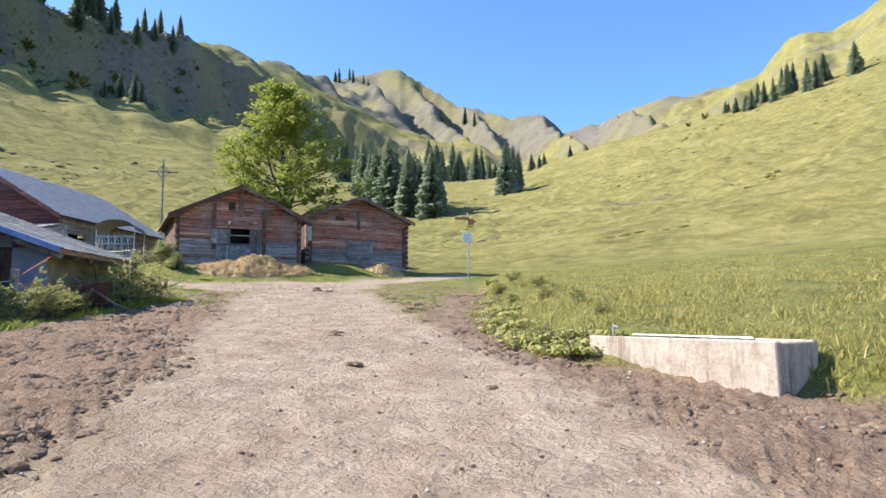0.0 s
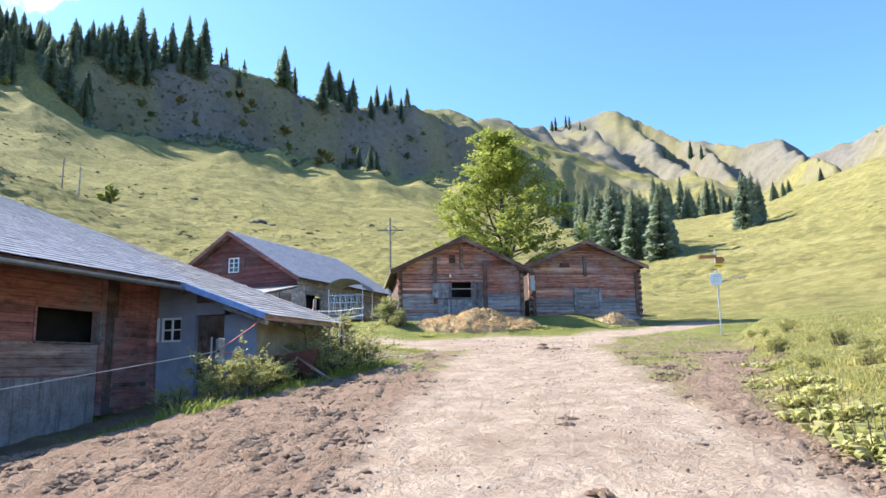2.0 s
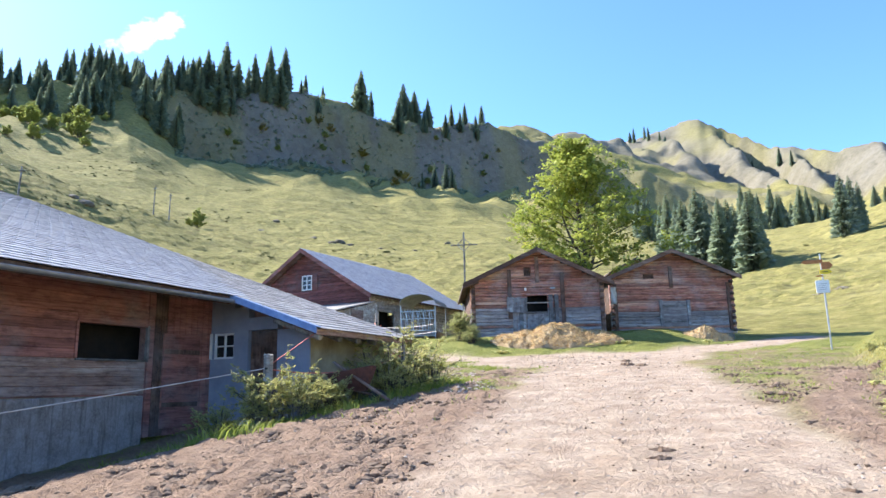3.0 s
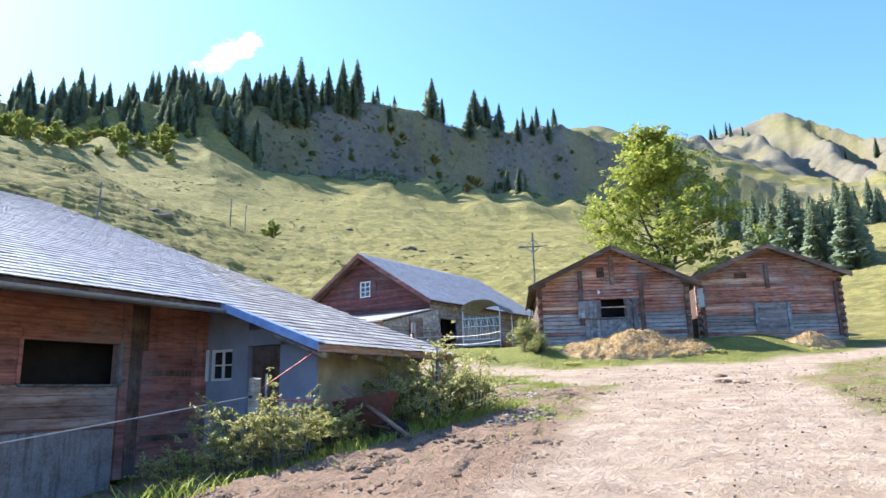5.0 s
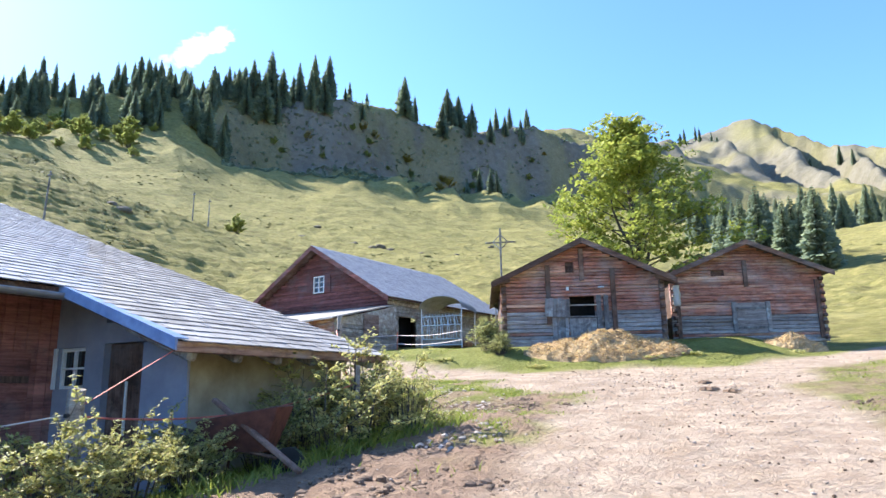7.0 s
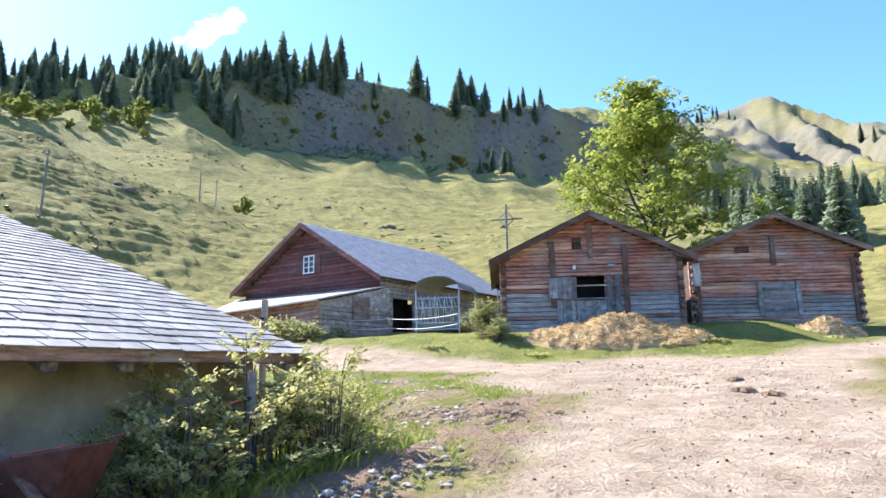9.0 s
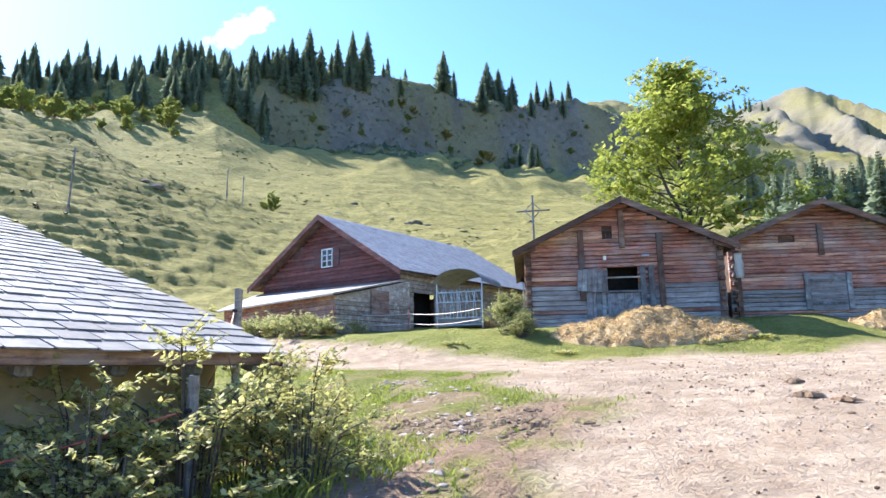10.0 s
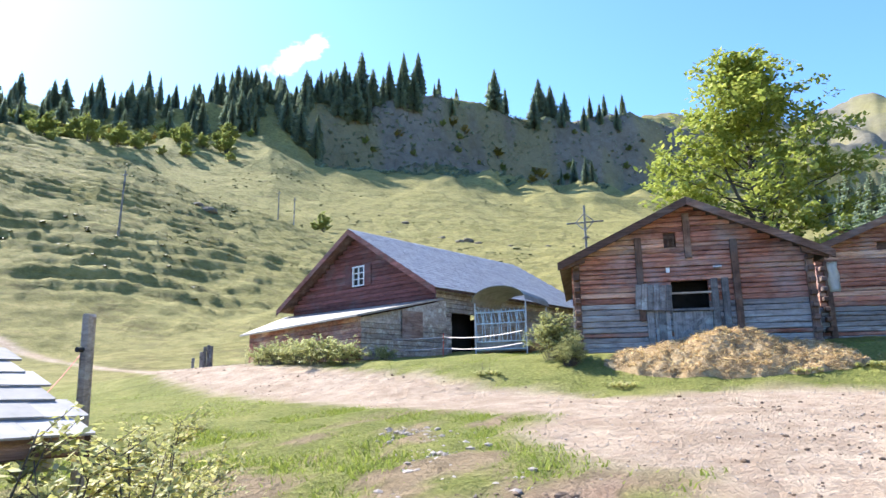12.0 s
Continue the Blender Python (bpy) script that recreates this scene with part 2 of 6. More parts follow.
def rod(bm, a, b, r0, r1=None, n=8):
    a, b = Vector(a), Vector(b)
    d = b - a
    m = Matrix.Translation((a + b) / 2) @ d.to_track_quat("Z", "Y").to_matrix().to_4x4()
    bmesh.ops.create_cone(bm, cap_ends=True, segments=n, radius1=r0, radius2=r0 if r1 is None else r1, depth=d.length, matrix=m)
    return bm


def prism(bm, pts, depth):
    """Extrudes the outline pts (x, z) along +y by depth."""
    a = [bm.verts.new((x, 0, z)) for x, z in pts]
    b = [bm.verts.new((x, depth, z)) for x, z in pts]
    n = len(pts)
    bm.faces.new(a)
    bm.faces.new(b[::-1])
    for i in range(n):
        bm.faces.new((a[i], b[i], b[(i + 1) % n], a[(i + 1) % n]))
    bmesh.ops.recalc_face_normals(bm, faces=bm.faces)
    return bm


# ---- ground ----
def lattice(ix, iy, seed):
    h = (ix.astype(np.int64) * 374761393 + iy.astype(np.int64) * 668265263 + seed * 1442695041) & 0x7FFFFFFF
    h = ((h ^ (h >> 13)) * 1274126177) & 0x7FFFFFFF
    return ((h ^ (h >> 16)) & 0xFFFF) / 65535.0


def vnoise(x, y, seed=0):
    ix, iy = np.floor(x), np.floor(y)
    fx, fy = x - ix, y - iy
    fx, fy = fx * fx * (3 - 2 * fx), fy * fy * (3 - 2 * fy)
    a, b = lattice(ix, iy, seed), lattice(ix + 1, iy, seed)
    c, d = lattice(ix, iy + 1, seed), lattice(ix + 1, iy + 1, seed)
    return (a + (b - a) * fx) * (1 - fy) + (c + (d - c) * fx) * fy - 0.5


def fbm(x, y, octaves=4, seed=0):
    total, amp = 0.0, 1.0
    for i in range(octaves):
        total = total + amp * vnoise(x * 2 ** i, y * 2 ** i, seed + 7 * i)
        amp *= 0.5
    return total


def smooth(a, b, x):
    t = np.clip((x - a) / (b - a), 0, 1)
    return t * t * (3 - 2 * t)


def near_polyline(x, y, pts):
    best = np.full(np.shape(x), 1e9)
    for (x0, y0), (x1, y1) in zip(pts, pts[1:]):
        dx, dy = x1 - x0, y1 - y0
        t = np.clip(((x - x0) * dx + (y - y0) * dy) / (dx * dx + dy * dy), 0, 1)
        best = np.minimum(best, np.hypot(x - x0 - t * dx, y - y0 - t * dy))
    return best


DUNG = [(-2.03, 13.1, 0.26), (-1.97, 12.6, 0.3), (0.55, 7.8, 0.26), (-1.19, 9.4, 0.28), (-5.95, 11.6, 0.4), (-6.0, 10.2, 0.36), (-5.5, 29.9, 0.5), (-5.16, 28.05, 0.55), (-4.6, 27.6, 0.4), (-0.32, 11.6, 0.2), (-8.0, 24.1, 0.4), (-4.8, 8.1, 0.36), (1.6, 7.0, 0.24)]


# hills round the yard: for each belt its distance, and how steeply (degrees) it stands over the yard, by azimuth (left is +)
CENTRE = (-2.0, 8.0, 2.2)
AZ = [-75, -50, -34, -22, -12, -5, 2, 10, 20, 30, 40, 46, 51, 60, 72, 90, 110]
BELTS = [
    (70, [9, 10.5, 9.3, 7.8, 6.3, 5.2, 5.0, 5.4, 6.0, 5.4, 4.6, 4.2, 3.9, 3.7, 4.0, 6.5, 8]),
    (115, [12, 13.5, 11.8, 9.7, 8.4, 7.6, 7.2, 8.0, 8.8, 8.6, 8.6, 9.0, 9.9, 12.5, 14.5, 15, 14]),
    (175, [14, 16.5, 14.8, 12.4, 10.8, 9.4, 8.9, 9.6, 10.8, 11.2, 11.8, 12.8, 14.4, 17.0, 18.9, 19, 18]),
    (265, [15, 19, 18.0, 15.2, 13.2, 10.9, 10.2, 11.3, 12.8, 13.6, 14.3, 14.3, 14.3, 15.0, 16.6, 17, 17]),
    (420, [14, 17, 16.0, 13.8, 12.2, 10.9, 11.6, 13.2, 15.1, 16.9, 17.4, 17.6, 19.4, 18.4, 18.3, 18, 15]),
    (546, [14, 18, 16.0, 13.8, 11.8, 11.4, 12.3, 13.2, 14.6, 16.9, 18.2, 18.6, 21.8, 20.4, 20.0, 18, 14]),
    (570, [14, 18, 16.5, 14.2, 12.0, 12.0, 13.2, 16.0, 21.0, 22.2, 24.2, 23.8, 23.0, 22.4, 21.5, 19, 14]),
    (820, [14, 20, 18.5, 15.2, 12.8, 13.8, 16.2, 19.2, 20.0, 19.0, 18.5, 18.5, 18.5, 18.5, 18, 16, 12]),
]
STRETCH_AZ, STRETCH = [-20, -6, 3, 10, 20, 30, 40, 60], [1.0, 0.85, 0.62, 0.62, 0.8, 0.95, 1.15, 1.45]
PEAK_AZ = [-75, -50, -34, -32, -28, -25.5, -24, -19, -13, -10.6, -9, -7, -4, -1.7, 0.7, 3.5, 6.5, 8.5, 12, 16, 22, 30, 110]
PEAK_EL = [10, 19, 21.3, 20.7, 20.2, 18.4, 17.4, 16.8, 15.6, 14.5, 16.0, 16.2, 16.4, 17.3, 18.9, 20.4, 19.9, 19.1, 18.4, 17, 16, 15, 9]


CREST_AZ = [-60, -35.7, -33.2, -31.3, -29.4, -26, -24.3, -21.7, -17.3, -13.6, -10.7, -9.1, -6.2, -4, -1.1, 1, 3.5, 4.6, 6, 9, 11, 15.9, 19.2, 22, 25.1, 30, 32.1, 35.1, 40.2, 46, 47.9, 52.5, 55.5, 61.5, 65.7, 72, 95]
CREST_LIFT = [0, 0.69, -0.28, -0.42, 0.08, -0.69, 0.07, 0.04, 0.19, -0.35, 0.35, 0.27, -0.04, 0.63, 0.03, -0.08, -0.08, 0.1, 0.01, 0.51, 0.25, 1.16, 1.01, 0.4, 0.29, -0.9, -0.46, 0.18, 0.01, -1.38, -0.5, -0.13, -0.4, -0.34, -1.4, -0.88, 0]


def spur(u):
    """A row of ridges, 0 to 1 high: four fifths of each a slow rise, the rest a steep fall."""
    f = u - np.floor(u)
    f = 1 - f
    return np.where(f < 0.78, f / 0.78, (1 - f) / 0.22) - 0.5


def hills(x, y):
    dx, dy = x - CENTRE[0], y - CENTRE[1]
    r = np.maximum(np.hypot(dx, dy), 1.0)
    az = np.degrees(np.arctan2(-dx, dy))
    fade = smooth(20, 70, np.abs(az) - 75)                      # open towards the valley behind
    warp = az + 4.0 * fbm(x / 90, y / 90, 3, 5) * smooth(120, 400, r)
    # the left range runs away up the valley, so its belts lie farther off towards the valley head
    rho = np.where(r < 200, r, 200 + (r - 200) * np.interp(az, STRETCH_AZ, STRETCH))
    foot = 0.085 * 40 * np.cos(np.radians(az)) + 0.02 * 40 * np.sin(np.radians(az)) + 0.7 - CENTRE[2]
    els = [np.degrees(np.arctan2(foot, 40.0))] + [np.interp(warp, AZ, e) for _, e in BELTS]
    top = np.interp(az, PEAK_AZ, PEAK_EL)
    els += [top, top * 0.6, top * 0.2]
    rs = [40.0] + [b[0] for b in BELTS] + [1200.0, 2000.0, 4200.0]
    el = els[-1].copy()
    for i in range(len(rs) - 1):
        t = (rho - rs[i]) / (rs[i + 1] - rs[i])
        el = np.where((rho >= rs[i]) & (rho < rs[i + 1]), els[i] * (1 - t) + els[i + 1] * t, el)
    el = np.where(rho < rs[0], els[0], el)
    z = CENTRE[2] + r * np.tan(np.radians(el))
    rough = smooth(60, 140, r) * 2.2 + smooth(250, 500, r) * 9.0
    z = z + rough * (fbm(x / (22 + r * 0.05), y / (22 + r * 0.05), 5, 11))
    z = z + smooth(60, 100, r) * (1 - smooth(300, 500, r)) * 0.9 * fbm(x / 7, y / 7, 3, 13)
    # gullies and ribs on the high slopes
    z = z + smooth(70, 110, r) * (1 - smooth(240, 330, r)) * 0.35 * fbm(x / 2.6, y / 2.6, 3, 29)
    ribs = 1 - 2 * np.abs(fbm(x / 85, y / 85, 4, 23))
    z = z + (smooth(530, 560, rho) * (1 - smooth(600, 640, rho)) * 6.0 + smooth(760, 950, rho) * (9.0 - 6.0 * smooth(1000, 1150, rho))) * (0.6 - 2 * np.abs(fbm(x / 34, y / 34, 4, 71)))
    z = z + smooth(330, 520, rho) * (7.0 + 2.0 * smooth(620, 1000, rho)) * (ribs - 0.7)
    # spurs that come down to the right, with a long sunny flank and a short steep shaded one
    bend_ = 1.6 * fbm(x / 120, y / 120, 3, 83)
    far_spur = spur((az - (rho - 900) / 95.0 + bend_) / 6.2) * smooth(660, 860, rho) * (1 - smooth(1080, 1190, rho)) * smooth(-24, -12, az) * (1 - smooth(22, 30, az))
    near_spur = spur((az - (rho - 480) / 26.0 + bend_) / 4.3) * smooth(380, 450, rho) * (1 - smooth(530, 565, rho)) * smooth(9, 15, az) * (1 - smooth(33, 37, az))
    for az_top, az_low, deep in ((3.2, -3.5, 62.0), (8.6, 3.2, 46.0), (14.6, 9.0, 40.0), (-2.6, -7.0, 34.0)):
        beside = az_low + (az_top - az_low) * (rho - 780) / 400 + 0.5 * bend_ - az       # degrees to the right of the ridge line
        z = z - deep * smooth(0, 1.7, beside) * (1 - smooth(2.2, 6.0, beside)) * smooth(760, 860, rho) * (1 - smooth(1150, 1192, rho))
    far_spur = far_spur * (1 - 0.75 * smooth(-12, -8, az) * (1 - smooth(13, 17, az)))
    z = z + 78.0 * far_spur * (0.7 + 0.8 * vnoise(x / 160, y / 160, 89)) + 15.0 * near_spur
    z = z + smooth(690, 800, rho) * (7.0 - 4.0 * smooth(1000, 1150, rho)) * (0.22 - np.abs(fbm(x / 30, y / 30, 5, 97))) + smooth(440, 480, rho) * (1 - smooth(640, 700, rho)) * 5.0 * (0.2 - np.abs(fbm(x / 13, y / 13, 4, 99)))
    z = z + r * np.radians(np.interp(az, CREST_AZ, CREST_LIFT)) * 1.12 * smooth(440, 560, rho)
    # cattle steps across the left hill
    step = smooth(70, 100, r) * (1 - smooth(190, 240, r)) * smooth(38, 52, az)
    z = z + step * 0.5 * np.sin(z * 2.7 + 6.0 * fbm(x / 26, y / 26, 4, 17)) * (0.2 + 1.5 * np.clip(fbm(x / 14, y / 14, 3, 19) + 0.2, 0, 1))
    z = z + smooth(60, 90, r) * (1 - smooth(200, 300, r)) * 0.5 * fbm(x / 1.5, y / 1.5, 3, 37)
    return z * (1 - fade) + fade * (-6.0)


ROAD = [(0.9, -9.0), (0.4, 0.0), (-0.7, 7.0), (-2.5, 14.0), (-5.3, 27.0), (-7.5, 32.5)]
ROAD_LEFT = [(-7.5, 32.5), (-13.0, 32.9), (-20.0, 33.6), (-30.0, 35.9), (-40.0, 40.0), (-46.0, 43.5)]
PATH = [(-36.0, 40.0), (-43.0, 43.0), (-61.0, 41.5), (-90.0, 38.0)]
ROAD_RIGHT = [(-6.0, 31.0), (-4.2, 36.5), (-1.6, 43.0), (0.4, 49.0), (1.0, 52.5)]


def bank_edge(y):
    """The x at which the meadow's bank rises beside the road."""
    return np.interp(y, [-10, 0, 5, 7.3, 9.6, 12, 16, 22, 30, 36, 45, 60], [6.5, 5.6, 5.0, 4.0, 2.0, 1.2, 0.9, 1.2, 1.4, 2.0, 3.2, 7.0])


def yard(x, y):
    z = 0.085 * y - 0.02 * x
    d = x - bank_edge(y)
    z = z + 0.38 * smooth(0.0, 1.1, d) + 0.105 * np.maximum(d, 0)
    dip = smooth(0, 4.0, -7.6 - x) * (1 - smooth(19.0, 24.0, y)) * (0.55 + 0.25 * smooth(18, 12, y))
    z = z - dip
    # rise from the road to the two barns
    z = z + 0.8 * smooth(34.8, 40.5, y - 0.45 * np.clip(x + 12, -6, 99)) * smooth(-46, -32, x) * (1 - smooth(-7, -3, x))
    return z


def ground_z(x, y):
    x, y = np.asarray(x, float), np.asarray(y, float)
    r = np.hypot(x - CENTRE[0], y - CENTRE[1])
    w = smooth(44, 72, r)
    return yard(x, y) * (1 - w) + hills(x, y) * w


def gz(x, y):
    return float(ground_z(np.array([x]), np.array([y]))[0])


def surface(x, y):
    """How far each place is gravel road, churned mud, bare rock."""
    wob = 0.7 * fbm(x / 1.7, y / 1.7, 4, 31)
    d = np.minimum(near_polyline(x, y, ROAD) - 2.35, np.minimum(near_polyline(x, y, ROAD_LEFT) - 1.75, near_polyline(x, y, ROAD_RIGHT) - 1.5))
    d = np.minimum(d, np.minimum(np.hypot(x + 7.5, (y - 32.0) * 0.9) - 4.6, near_polyline(x, y, PATH) - 0.4))
    gravel = 1 - smooth(-0.35, 0.45, d + 0.6 * wob)
    left = smooth(-1.0, 1.0, -1.7 - 0.14 * y - x + wob) * smooth(0.5, 1.6, x + 10.2 + wob) * (1 - smooth(25.5, 28.5, y + 2 * wob))
    left = left * (1 - smooth(17.5, 21, y) * 0.9 * smooth(-0.02, 0.22, fbm(x / 0.8, y / 0.8, 4, 59) + 0.3 * smooth(23, 28, y) - 0.12))
    edge = x - bank_edge(y)
    right = smooth(-0.5, 0.5, np.where(y < 11, x - 2.2 + 0.2 * y, edge + 1.25) + wob) * (1 - smooth(-0.25, 0.35, edge + wob)) * (1 - smooth(24, 31, y))
    mud = np.clip(np.maximum(left, right), 0, 1)
    mud = np.maximum(mud, 0.55 * smooth(0.0, 0.5, wob + 0.15) * (1 - smooth(0, 1, edge)) * (1 - smooth(34, 38, y)) * smooth(-4.5, -3.5, x))
    worn = smooth(-17, -14, x) * (1 - smooth(-6, -4, x)) * smooth(19, 22, y) * (1 - smooth(32.5, 34.5, y))
    mud = np.maximum(mud, 0.8 * worn * (1 - gravel) * smooth(-0.02, 0.2, fbm(x / 0.9, y / 0.9, 4, 73)))
    verge = smooth(-4.5, -2.5, x) * (1 - smooth(-0.4, 0.4, edge)) * smooth(14, 18, y) * (1 - smooth(36, 40, y))
    mud = np.maximum(mud, 0.75 * verge * smooth(-0.05, 0.22, fbm(x / 0.8, y / 0.8, 4, 79)))
    lee = smooth(-13.2, -12.2, x) * (1 - smooth(-9.5, -8.5, x)) * (1 - smooth(16.6, 17.4, y))
    mud = np.maximum(mud, lee)
    return gravel, mud, wob


def build_ground():
    az = np.concatenate([np.arange(-52, 84, 0.2), np.arange(84, 308, 3.2)])
    rr = [0.7]
    while rr[-1] < 4600:
        rr.append(rr[-1] * (1.0185 if rr[-1] < 58 else 1.008 if rr[-1] < 250 else 1.0088 if rr[-1] < 1500 else 1.03))
    rr = np.array(rr)
    cx, cy = 0.6, -3.2
    A, R = np.meshgrid(np.radians(az), rr)
    X, Y = cx - R * np.sin(A), cy + R * np.cos(A)
    Z = ground_z(X, Y)
    gravel, mud, wob = surface(X, Y)
    D = np.hypot(X - CENTRE[0], Y - CENTRE[1])
    # relief: ruts and crust on the road, deep hoof marks in the mud, tussocks in the grass
    close = 1 - smooth(45, 80, D)
    Z = Z + close * gravel * (0.035 * fbm(X * 2.2, Y * 2.2, 4, 41) + 0.02 * fbm(X / 0.9, Y / 3.0, 2, 43))
    Z = Z + close * mud * (1 - 0.6 * gravel) * (0.08 * fbm(X * 1.6, Y * 1.6, 3, 47) + 0.15 * np.abs(fbm(X * 6, Y * 6, 4, 48)))
    green = np.clip(1 - gravel - mud, 0, 1)
    Z = Z + close * green * 0.14 * fbm(X * 1.1, Y * 1.1, 4, 53)
    nr, na = X.shape
    verts = np.stack([X.ravel(), Y.ravel(), Z.ravel()], 1)
    verts = np.vstack([verts, [[cx, cy, gz(cx, cy)]]])
    i = np.arange(nr - 1)[:, None] * na
    j = np.arange(na)[None, :]
    j2 = (j + 1) % na
    quads = np.stack([i + j, i + j2, i + na + j2, i + na + j], -1).reshape(-1, 4)
    me = bpy.data.meshes.new("ground")
    hub = len(verts) - 1
    faces = [tuple(q) for q in quads[:, ::-1].tolist()] + [(k, hub, (k + 1) % na) for k in range(na)]
    me.from_pydata(verts.tolist(), [], faces)
    # kinds of surface for the material: red road, green mud, blue bare rock
    gx, gy = np.gradient(Z, axis=1), np.gradient(Z, axis=0)
    run = np.gradient(R, axis=0)
    side = np.maximum(R * np.gradient(A, axis=1), 1e-6)
    slope = np.hypot(gx / side, gy / run)
    rock = smooth(1.5, 2.4, slope + 1.6 * fbm(X / 40, Y / 40, 4, 61)) * smooth(200, 400, D) * 0.6
    rock = np.maximum(rock, smooth(-0.35, 0.25, fbm(X / 200, Y / 200, 5, 67)) * smooth(650, 1000, D) * (0.85 + 0.15 * smooth(-5, -14, np.degrees(np.arctan2(-X, Y)))))
    AZ_ = np.degrees(np.arctan2(CENTRE[0] - X, Y - CENTRE[1]))
    RHO = np.where(D < 200, D, 200 + (D - 200) * np.interp(AZ_, STRETCH_AZ, STRETCH))
    face = smooth(520, 545, RHO) * (1 - smooth(570, 590, RHO)) * smooth(12, 18, AZ_) * (1 - smooth(46, 49, AZ_))
    rock = np.maximum(rock, face * smooth(-0.5, 0.1, fbm(X / 30, Y / 30, 4, 69)))
    cols = np.zeros((nr * na + 1, 4), np.float32)
    cols[:-1, 0], cols[:-1, 1], cols[:-1, 2] = gravel.ravel(), mud.ravel(), rock.ravel()
    cols[:-1, 3] = ((1 - smooth(34, 62, D)) * (0.5 + 0.5 * smooth(2.0, -1.0, X - bank_edge(Y)))).ravel()
    cols[-1, 0] = 1
    att = me.color_attributes.new("kinds", "FLOAT_COLOR", "POINT")
    att.data.foreach_set("color", cols.ravel())
    me.polygons.foreach_set("use_smooth", np.ones(len(me.polygons), bool))
    me.materials.append(ground_material())
    return tagged(new("ground", me), "alpine pasture with a stony dirt track, mud and steep grassy slopes", "ground", kind="structure")


def ground_material():
    m, nt, b = mat("pasture_and_track", 0.95)
    b.inputs["Specular IOR Level"].default_value = 0.1
    at = nt.nodes.new("ShaderNodeAttribute")
    at.attribute_name = "kinds"
    sep = nt.nodes.new("ShaderNodeSeparateColor")
    nt.links.new(at.outputs["Color"], sep.inputs[0])
    v = world_coords(nt)
    n_grit, n_fine, n_mid = noise_tex(nt, v, 55, 5, 0.75), noise_tex(nt, v, 11, 6, 0.7), noise_tex(nt, v, 1.7, 6, 0.65)
    n_big, n_huge = noise_tex(nt, v, 0.16, 8, 0.7), noise_tex(nt, v, 0.018, 8, 0.65)
    level = noise_tex(nt, world_coords(nt, (0.12, 0.12, 1.3)), 1.0, 7, 0.7)      # cattle tracks lie along the contours
    grass = ramp(nt, n_mid, (0.32, (0.084, 0.096, 0.023)), (0.5, (0.232, 0.218, 0.057)), (0.7, (0.437, 0.339, 0.129)))
    grass = mix(nt, 0.5, grass, ramp(nt, n_big, (0.34, (0.084, 0.096, 0.026)), (0.5, (0.240, 0.211, 0.065)), (0.66, (0.464, 0.346, 0.158))))
    grass = mix(nt, 0.4, grass, ramp(nt, n_huge, (0.38, (0.134, 0.141, 0.040)), (0.62, (0.408, 0.301, 0.143))))
    grass = mix(nt, 0.5, grass, ramp(nt, level, (0.37, (0.042, 0.042, 0.017)), (0.46, (0.211, 0.192, 0.065)), (0.62, (0.422, 0.326, 0.143))))
    n_tuft = noise_tex(nt, v, 0.55, 9, 0.8)
    grass = mix(nt, 0.6, grass, ramp(nt, n_tuft, (0.38, (0.061, 0.062, 0.020)), (0.5, (0.220, 0.200, 0.062)), (0.62, (0.462, 0.360, 0.157))))
    grass = mix(nt, 0.3, grass, ramp(nt, n_fine, (0.35, (0.070, 0.077, 0.022)), (0.65, (0.464, 0.384, 0.143))))
    gravel = ramp(nt, n_grit, (0.28, (0.173, 0.118, 0.079)), (0.5, (0.443, 0.335, 0.241)), (0.72, (0.723, 0.598, 0.459)))
    gravel = mix(nt, 0.45, gravel, ramp(nt, n_fine, (0.3, (0.249, 0.170, 0.116)), (0.68, (0.605, 0.484, 0.367))))
    gravel = mix(nt, 0.45, gravel, ramp(nt, n_mid, (0.33, (0.270, 0.180, 0.125)), (0.62, (0.605, 0.484, 0.367))))
    n_worn = noise_tex(nt, v, 0.55, 7, 0.7)                    # trodden earth showing through the gravel
    gravel = mix(nt, ramp(nt, n_worn, (0.48, (0, 0, 0)), (0.62, (0.5, 0.5, 0.5))), gravel, (0.31, 0.225, 0.155))
    mudc = ramp(nt, n_grit, (0.3, (0.139, 0.086, 0.057)), (0.72, (0.469, 0.333, 0.231)))
    mudc = mix(nt, 0.5, mudc, ramp(nt, n_fine, (0.32, (0.107, 0.063, 0.042)), (0.68, (0.427, 0.303, 0.213))))
    mudc = mix(nt, 0.35, mudc, ramp(nt, n_mid, (0.35, (0.161, 0.101, 0.069)), (0.65, (0.448, 0.323, 0.231))))
    rockc = ramp(nt, n_big, (0.3, (0.074, 0.066, 0.047)), (0.7, (0.223, 0.198, 0.160)))
    rockc = mix(nt, 0.4, rockc, ramp(nt, n_huge, (0.3, (0.099, 0.089, 0.068)), (0.7, (0.260, 0.241, 0.213))))
    n_scar = noise_tex(nt, world_coords(nt, (0.2, 0.2, 0.55)), 1.0, 10, 0.75)      # trodden scars, heather and bare earth
    grass = mix(nt, ramp(nt, n_scar, (0.53, (0, 0, 0)), (0.62, (0.7, 0.7, 0.7))), grass, (0.13, 0.105, 0.045))
    n_dry = noise_tex(nt, v, 0.06, 9, 0.75)
    grass = mix(nt, ramp(nt, n_dry, (0.5, (0, 0, 0)), (0.64, (0.4, 0.4, 0.4))), grass, (0.42, 0.36, 0.15))
    lush = ramp(nt, n_fine, (0.3, (0.085, 0.12, 0.02)), (0.5, (0.19, 0.235, 0.045)), (0.7, (0.36, 0.36, 0.1)))
